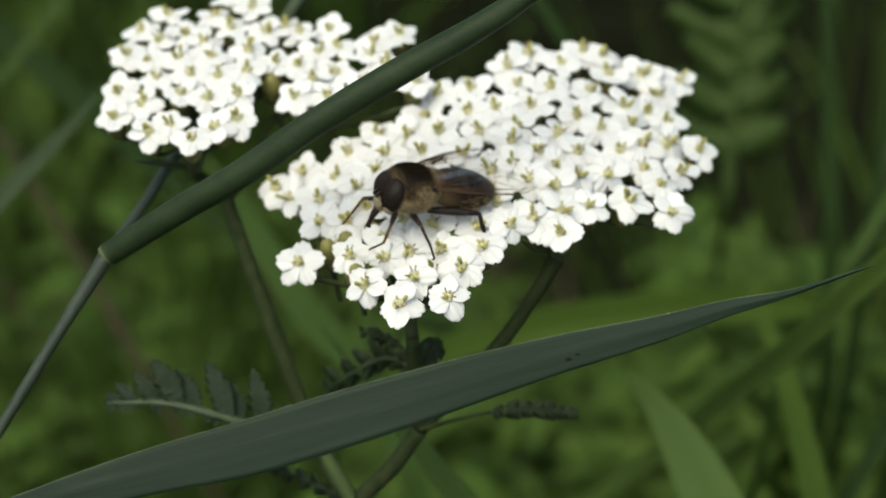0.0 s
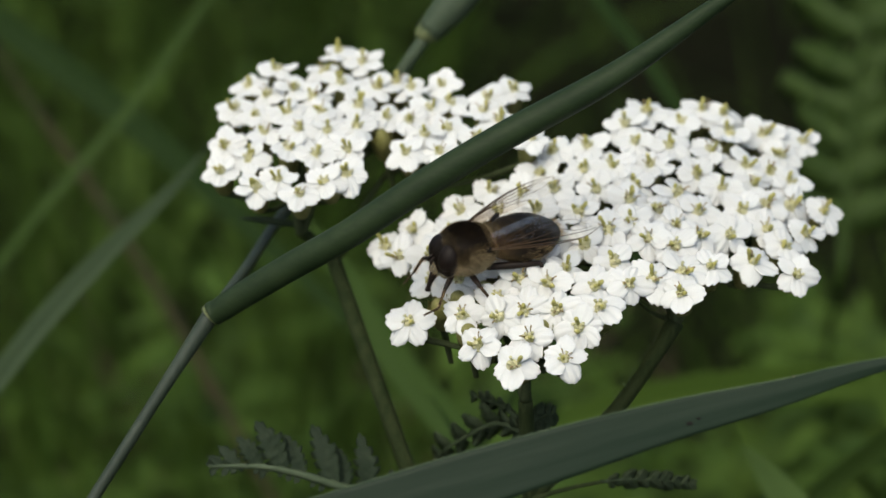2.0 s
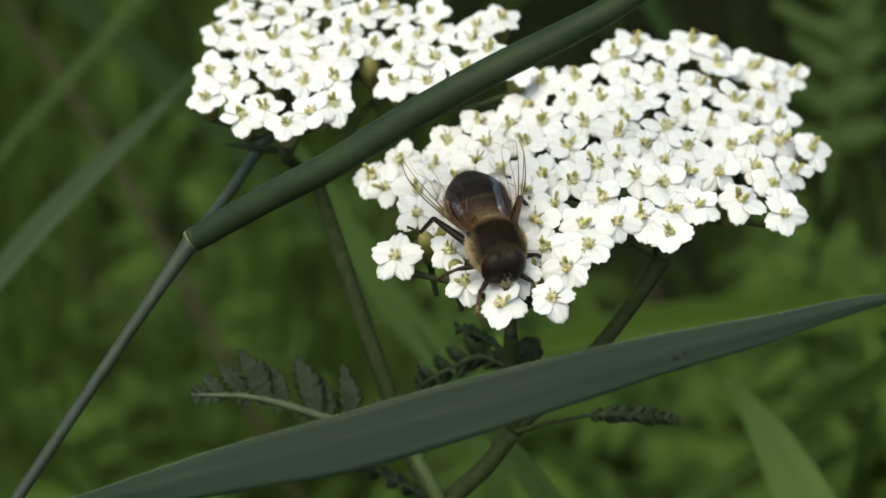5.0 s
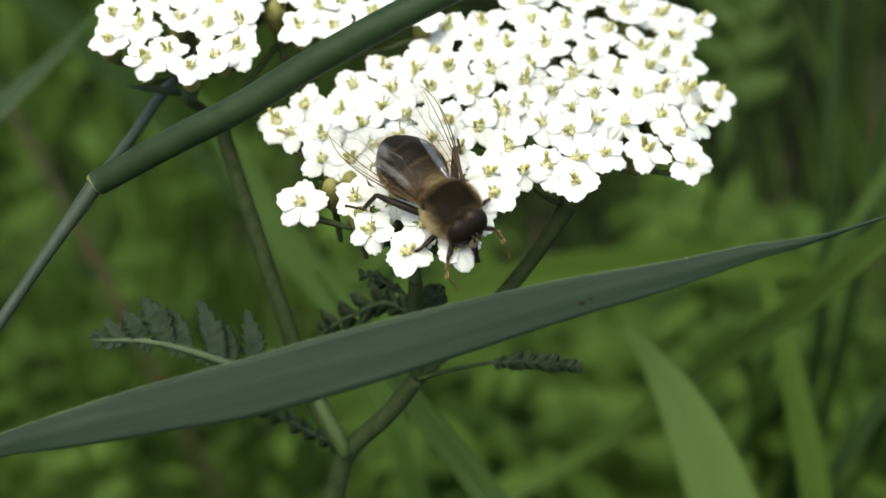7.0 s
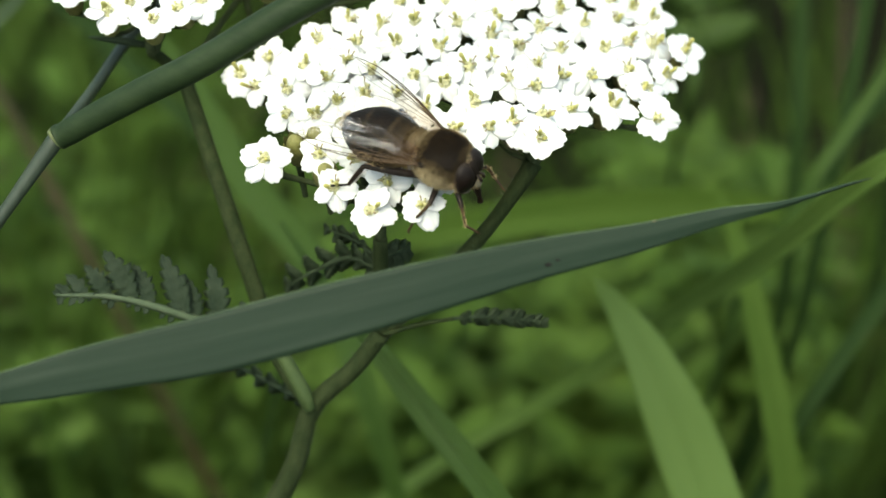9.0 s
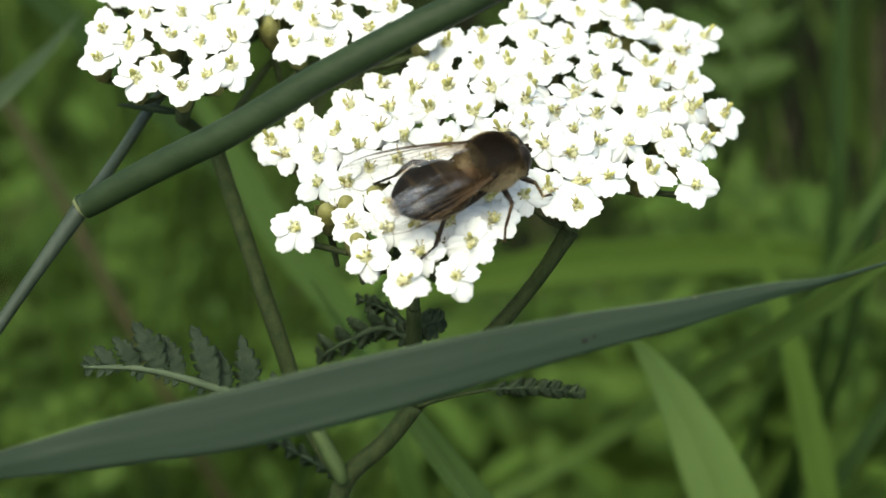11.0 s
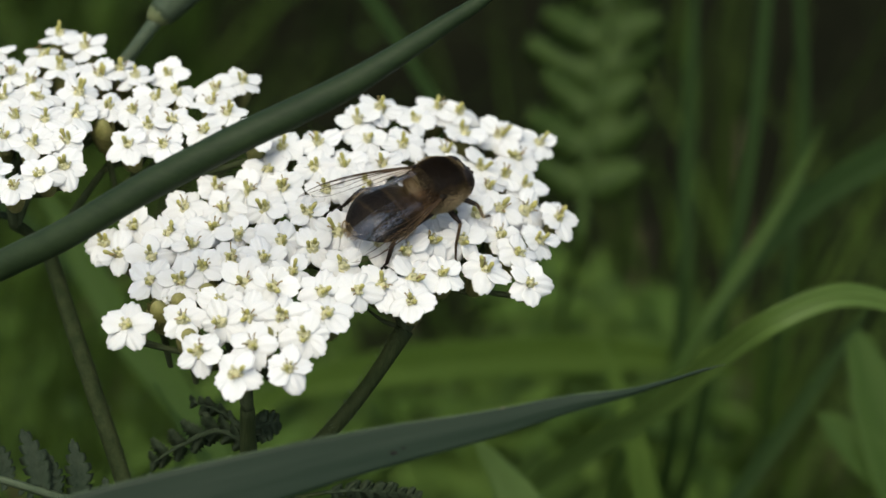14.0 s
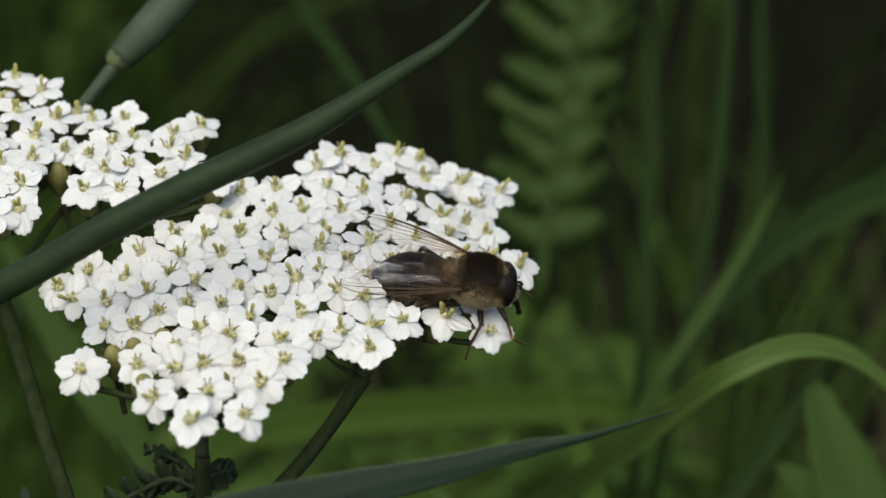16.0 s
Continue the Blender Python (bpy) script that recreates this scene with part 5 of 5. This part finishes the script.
def build_fly():
    rnd = random.Random(21)
    fly = tagged(new("drone_fly"), "furry brown drone fly with clear wings feeding on the florets", "fly")
    mid, radii = (2.2, 0, 0.15), (2.55, 2.4, 2.25)
    bm = bmesh.new()
    blob(bm, mid, radii, 28, 18, lambda x, y, z: (x, y, z if z < 0.6 else 0.6 + (z - 0.6) * 0.8))
    part("thorax", bm, THORAX, fly)

    def zone(x, y, z):
        """How far a place lies from the middle of the dark back towards the pale sides."""
        return max((0.25 - z) / 0.5, (x - 0.62) / 0.3, (-0.55 - x) / 0.3, (abs(y) - 0.74) / 0.25) + rnd.uniform(-0.28, 0.28)
    ball = (2.52, 2.37, 2.08)
    part("dark_fur", fast_mesh("dark_fur", fur(bmesh.new(), 8000, mid, ball, lambda x, y, z: zone(x, y, z) < 0.02, 0.17, rnd, 0.5, 0.011), FUR_DARK), None, fly)
    part("brown_fur", fast_mesh("brown_fur", fur(bmesh.new(), 7000, mid, ball, lambda x, y, z: -0.12 < zone(x, y, z) < 0.65, 0.28, rnd, 0.4, 0.011), FUR_MID), None, fly, "brown fur towards the edge of the back")
    part("tawny_fur", fast_mesh("tawny_fur", fur(bmesh.new(), 11000, mid, ball, lambda x, y, z: zone(x, y, z) > 0.55 and z > -0.9, 0.42, rnd, 0.25, 0.012), FUR_BROWN), None, fly, "tawny fringe of hair round the thorax")
    bm = bmesh.new()
    blob(bm, (-0.4, 0, 0.9), (0.75, 1.5, 0.5), 16, 10)
    part("scutellum", bm, BAND, fly, "tawny rounded shield behind the thorax")
    part("scutellum_fur", fast_mesh("scutellum_fur", fur(bmesh.new(), 900, (-0.4, 0, 0.9), (0.75, 1.5, 0.5), lambda x, y, z: z > -0.2, 0.34, rnd, 0.5, 0.012), FUR_MID), None, fly)

    def belly(x, y, z):
        taper = 1 - 0.22 * max(0, -x) ** 2 - 0.2 * max(0, x) ** 3
        groove = 1 - 0.035 * max(0, math.cos(x * 8.2)) ** 8
        return x, y * taper * groove * 1.06, (z if z > 0 else z * 0.7) * taper * groove
    bm = bmesh.new()
    blob(bm, (-3.4, 0, -0.55), (3.8, 2.75, 1.72), 32, 30, belly)
    part("abdomen", bm, ABDOMEN, fly, "shiny black-brown banded abdomen")
    part("abdomen_fur", fast_mesh("abdomen_fur", fur(bmesh.new(), 1500, (-3.4, 0, -0.55), (3.75, 2.7, 1.65), lambda x, y, z: z > -0.4 and (abs(y) > 0.9 or x > 0.8 or x < -0.92), 0.42, rnd, 0.7, 0.011), FUR_GOLD), None, fly)
    bm = bmesh.new()
    blob(bm, (5.05, 0, -0.15), (1.0, 2.15, 1.75), 20, 14)
    head = part("head", bm, THORAX, fly)
    for sign in (1, -1):
        bm = bmesh.new()
        blob(bm, (4.95, sign * 0.82, 0.1), (1.05, 1.34, 1.66), 24, 16, lambda x, y, z: (x, y, z * (1 - 0.12 * max(0, x))))
        part("eye", bm, EYE, head, "large dark brown compound eye")
        bm = bmesh.new()
        tube(bm, [(6.0 * MM, sign * 0.2 * MM, 0.3 * MM, 0.1 * MM), (6.3 * MM, sign * 0.26 * MM, 0.18 * MM, 0.15 * MM), (6.42 * MM, sign * 0.28 * MM, -0.1 * MM, 0.17 * MM), (6.4 * MM, sign * 0.28 * MM, -0.32 * MM, 0.08 * MM)], 7, 3)
        part("antenna", bm, LEG, head)
        bm = bmesh.new()
        blob(bm, (5.0, sign * 0.85, -1.2), (0.8, 0.8, 0.66), 14, 10)
        part("cheek", bm, FACE, head, "whitish dusted cheek below the eye")
    bm = bmesh.new()
    blob(bm, (5.5, 0, -0.95), (0.75, 0.6, 1.1), 14, 12, lambda x, y, z: (x * (1.0 + 0.2 * (abs(z + 0.15) < 0.25)), y, z))
    part("face", bm, FACE, head, "pale dusted face with a dark stripe")
    part("face_fur", fast_mesh("face_fur", fur(bmesh.new(), 300, (5.5, 0, -0.95), (0.75, 0.6, 1.1), lambda x, y, z: x > 0, 0.22, rnd, 0.0, 0.02), FUR_GOLD), None, head)
    bm = bmesh.new()
    tube(bm, [(5.8 * MM, 0, -1.7 * MM, 0.42 * MM), (6.1 * MM, 0, -2.4 * MM, 0.3 * MM), (6.3 * MM, 0, -3.2 * MM, 0.22 * MM), (6.35 * MM, 0, -3.6 * MM, 0.3 * MM)], 8, 4)
    part("proboscis", bm, LEG, head)
    part("nape_fur", fast_mesh("nape_fur", fur(bmesh.new(), 900, (4.7, 0, -0.1), (0.7, 2.15, 1.75), lambda x, y, z: x < 0.5 and z > -0.6, 0.32, rnd, -0.2, 0.016), FUR_GOLD), None, head)
    head.scale = (0.98, 0.91, 0.97)
    head.location = (-0.62 * MM, 0, -0.15 * MM)
    wings = [build_wing(fly, sign, pose(1.2 * MM, sign * 1.95 * MM, 1.05 * MM)) for sign in (1, -1)]
    legs = [build_leg(fly, row, sign) for row in LEGS for sign in (1, -1)]
    fly.scale = (1.12, 1.10, 1.10)
    return fly, wings, legs


fly, wings, legs = build_fly()


def build_gnat():
    """A small dark insect in flight."""
    gnat = tagged(new("small_fly"), "small dark fly darting past the flowers", "fly")
    bm = bmesh.new()
    blob(bm, (0.7, 0, 0), (0.9, 0.7, 0.7), 12, 8)
    blob(bm, (-1.0, 0, -0.1), (1.5, 0.65, 0.55), 12, 8)
    part("body", bm, LEG, gnat)
    bm = bmesh.new()
    blob(bm, (1.75, 0, 0), (0.5, 0.75, 0.6), 12, 8)
    part("head", bm, EYE, gnat)
    for sign in (1, -1):
        bm = bmesh.new()
        ribbon(bm, [(0.3 * MM, sign * 0.4 * MM, 0.5 * MM, 0.4 * MM), (0 * MM, sign * 1.8 * MM, 1.0 * MM, 1.3 * MM), (-0.5 * MM, sign * 3.4 * MM, 1.3 * MM, 0.9 * MM), (-0.6 * MM, sign * 3.9 * MM, 1.3 * MM, 0.2 * MM)], (1, 0, 0), 0.02, 0.00002, 4, 4)
        part("wing", bm, WING, gnat)
    return gnat


gnat = build_gnat()


# ---- what moves ----
def motions():
    walk(fly, [
        (0, pose(-0.00029, 0.00402, 0.46126, -5.11, -16.49, -147.03)),
        (0.5, pose(-0.00073, 0.00371, 0.46120, -5.18, -15.46, -150.10)),
        (1, pose(-0.00099, 0.00504, 0.46138, -5.59, -12.87, -145.55)),
        (1.5, pose(-0.00181, 0.00847, 0.46159, -5.56, -15.33, -158.32)),
        (2, pose(-0.00592, 0.00588, 0.46069, -10.41, -2.43, -150.21)),
        (2.5, pose(-0.01088, 0.00427, 0.45945, -10.57, 3.49, -136.87)),
        (3, pose(-0.01214, 0.00373, 0.45904, -9.44, 7.13, -138.40)),
        (3.2, pose(-0.01217, 0.00162, 0.45874, -9.31, 8.94, -137.83)),
        (5.3, pose(-0.00397, -0.00209, 0.45980, 4.29, 14.88, -67.32)),
        (5.5, pose(-0.00443, -0.00241, 0.45970, 4.16, 15.75, -66.79)),
        (6, pose(-0.00423, -0.00349, 0.45956, 3.63, 15.04, -66.27)),
        (6.5, pose(-0.00310, -0.00115, 0.46003, 15.96, 8.35, -36.79)),
        (7, pose(-0.00067, -0.00472, 0.45973, 15.66, 17.42, -51.31)),
        (7.5, pose(-0.00078, -0.00448, 0.45978, 15.81, 16.09, -43.44)),
        (8, pose(0.00069, -0.00471, 0.45984, 15.67, 13.82, -45.02)),
        (8.2, pose(0.00069, -0.00524, 0.45977, 15.28, 15.83, -41.52)),
        (10.3, pose(0.00304, -0.00160, 0.46073, 15.94, -3.80, 6.39)),
        (10.5, pose(0.00329, -0.00016, 0.46095, 16.03, 0.29, 15.11)),
        (11, pose(0.00248, 0.00085, 0.46107, 15.38, -6.09, 29.44)),
        (11.5, pose(0.00267, 0.00182, 0.46122, 15.20, -7.21, 35.73)),
        (12, pose(0.00973, 0.00304, 0.46114, 15.52, -0.23, 13.35)),
        (12.5, pose(0.01061, 0.00261, 0.46097, 16.20, 3.45, 17.99)),
        (13, pose(0.01123, 0.00286, 0.46095, 15.80, -4.40, -7.31)),
        (13.5, pose(0.01116, 0.00926, 0.46193, 14.99, -2.75, 33.30)),
        (14, pose(0.01338, 0.01248, 0.46212, 15.63, -6.34, 34.02)),
        (14.5, pose(0.01554, 0.01035, 0.46142, 15.46, 0.56, 18.54)),
        (15, pose(0.01574, 0.01120, 0.46151, 15.19, 0.02, 17.68)),
        (15.5, pose(0.01773, 0.00902, 0.46076, 15.86, -6.65, -10.26)),
        (16, pose(0.02080, 0.00856, 0.46048, 14.70, -0.42, -8.68)),
    ])
    # the yarrow nods in the wind: turns in degrees and shifts in millimetres about a place under its heads
    hub = spot((0, 0, -5))
    nods = (
        (0.0, -1.38, -0.25, -0.49, 0.01, 0.16, -0.25), (0.5, -1.3, -0.24, -0.4, 0.08, 0.08, -0.23), (1.0, -1.75, -0.29, -0.38, 0.11, -0.23, 0.08), (1.5, -1.88, -0.26, -0.35, 0.04, -0.22, 0.06),
        (2.0, -1.64, -0.34, -0.37, 0.03, -0.19, 0.04), (2.5, -1.18, -0.38, -0.39, 0.07, -0.45, 0.16), (3.0, -1.09, -0.15, -0.15, 0.13, -0.46, 0.11), (3.2, -1.08, -0.05, -0.07, 0.16, -0.43, 0.09),
        (5.3, -0.66, 0.02, 0.21, 0.07, 0.25, -0.2), (5.5, -0.92, 0.04, 0.21, 0.07, 0.31, -0.1), (6.0, 0.06, 0.08, 0.07, 0.06, 0.2, -0.28), (6.5, -0.13, -0.03, -0.06, 0.02, 0.23, -0.17),
        (7.0, 0.0, 0.0, -0.0, -0.0, 0.0, 0.0), (7.5, 0.14, -0.16, -0.2, -0.05, 0.0, -0.06), (8.0, 0.26, -0.02, 0.01, -0.06, 0.09, -0.13), (8.2, 0.59, -0.09, -0.01, -0.01, 0.09, -0.17),
        (10.3, -0.26, -0.24, -0.43, -0.02, 0.58, -0.65), (10.5, -0.06, -0.3, -0.32, 0.03, 0.75, -0.76), (11.0, -0.44, -0.29, -0.28, -0.05, 1.09, -1.03), (11.5, -0.42, -0.35, -0.27, 0.01, 0.74, -0.88),
        (12.0, -0.59, -0.02, 0.25, -0.01, 0.57, -0.6), (12.5, -0.3, 0.02, 0.2, 0.04, 0.55, -0.59), (13.0, -1.42, -0.0, 0.53, -0.01, -0.37, -0.01), (13.5, -2.58, -0.56, 0.06, -0.03, -0.06, -0.09),
        (14.0, -2.96, -0.48, 0.2, -0.07, -1.01, 0.52), (14.5, -2.95, -0.53, 0.28, 0.05, -1.75, 0.91), (15.0, -3.06, -0.39, 0.25, -0.07, -1.98, 1.06), (15.5, -3.05, -0.63, 0.37, 0.1, -1.82, 1.11),
        (16.0, -3.35, -0.48, 0.29, -0.05, -2.68, 1.66),
    )
    walk(yarrow, [(t, Matrix.Translation(hub + Vector(d) * MM) @ pose(0, 0, 0, *turn) @ Matrix.Translation(-hub)) for t, *turn, dx, dy, dz in nods for d in ((dx, dy, dz),)])
    # the broad leaf sways a little about its lower end
    pivot, near = spot((-26.6, -14.3, 20)), (LEAN.to_3x3() @ Vector((0, 0, 1))).normalized()
    down = (LEAN.to_3x3() @ Vector((0, -1, 0))).normalized() * MM
    right = Vector((MM, 0, 0))
    sway = ((0.0, -0.87, 0.45, 0.0), (0.5, -0.75, 0.6, 0.0), (1.0, -0.38, 0.5, 0.0), (1.5, -0.22, 0.6, -0.1), (2.0, -0.2, 0.8, 0.0), (2.5, -0.45, 1.05, 0.15), (3.2, -0.5, 0.9, 0.15), (5.3, -0.05, 0.28, 0.15), (6.5, -0.1, 0.2, 0.12), (7.0, 0.0, 0.15, 0.07), (7.5, -0.29, 0.09, 0.05), (8.2, -0.62, -0.06, 0.03),
            (10.3, -1.4, -0.7, -0.3), (11.0, -1.69, -0.82, -0.35), (11.5, -1.57, -0.7, -0.3), (12.0, -1.29, -0.58, -0.36), (13.0, -1.02, -0.34, -0.28), (13.5, -1.0, -0.12, -1.0), (14.0, -1.3, 0.5, -2.0), (14.5, -1.1, 0.55, -2.0), (15.0, -1.2, 0.75, -2.0), (16.0, -0.8, 0.8, -2.0))
    walk(front_leaf, [(t, Matrix.Translation(pivot + down * d + right * x) @ Matrix.Rotation(radians(a), 4, near) @ Matrix.Translation(-pivot)) for t, a, d, x in sway])
    # the grass with the rolled leaf sways by parts of a millimetre and turns a little about its collar
    collar = spot((-33.4, 6.3, 1.4))
    stirs = ((0.0, 0.55, 0.2, 1.1), (1.0, 0.6, 0.35, 1.2), (1.5, 0.5, 0.5, 1.2), (2.5, 0.45, 0.28, 0.4), (3.2, 0.45, 0.25, 0.3), (5.3, 0.1, 0.0, 0.1), (7.0, 0.1, -0.05, 0.2), (8.2, 0.1, -0.05, 0.2), (10.3, 0.0, -0.05, 0.0), (12.5, 0.0, -0.05, 0.0), (13.2, 0.0, 0.15, 0.0), (14.0, 0.0, 0.4, 0.0), (16.0, 0.0, 0.35, 0.0))
    walk(grass_plant, [(t, Matrix.Translation(collar + right * x + down * d) @ Matrix.Rotation(radians(a), 4, near) @ Matrix.Translation(-collar)) for t, x, d, a in stirs])
    # wings: how far each is spread from the body's line, time by time
    spread = ((0.0, 8, 16), (1.0, 8, 16), (1.5, 6, 16), (2.0, 7, 20), (2.5, 8, 24), (3.2, 8, 23), (5.3, 20, 20), (6.0, 20, 20), (6.5, 16, 14), (7.0, 20, 14), (8.2, 22, 14), (10.3, 18, 9), (11.0, 17, 8), (11.5, 17, 7), (12.0, 20, 6), (13.0, 20, 6), (13.5, 20, 8), (14.0, 16, 13), (14.5, 16, 8), (15.0, 18, 7), (16.0, 24, 6))
    for n, sign in ((0, 1), (1, -1)):
        walk(wings[n], [(row[0], pose(1.2 * MM, sign * 1.95 * MM, 1.05 * MM, sign * -22, -2, -sign * row[1 + n])) for row in spread])
    for n, leg in enumerate(legs):
        hip = LEGS[n // 2][1]
        sign = 1 if n % 2 == 0 else -1
        rows = []
        for k in range(33):
            t = k * 0.5
            swing = 6 * math.sin(2.1 * t + n * 2.2) + 3 * math.sin(5.3 * t + n)
            if n == 5:
                swing -= 20 * min(1, max(0, (t - 8.5) / 2))
            rows.append((t, pose(hip[0] * MM, sign * hip[1] * MM, hip[2] * MM, 2 * math.sin(3.1 * t + n), 0, swing)))
        walk(leg, rows)
    places = [(0.0, (190, 0, -150)), (13.9, (120, 0, -110)), (14.1, (84.7, 8.3, -80)), (14.2, (70.3, 14.2, -66)), (14.3, (58.6, 20.7, -50)), (14.4, (33.2, 15, -15)), (14.5, (-11.5, 6.1, 16)), (14.6, (-50.5, 2.3, 20)), (16.0, (-260, -60, 20))]
    walk(gnat, [(t, Matrix.Translation(spot(q)) @ pose(0, 0, 0, 0, 0, 185)) for t, q in places])


motions()
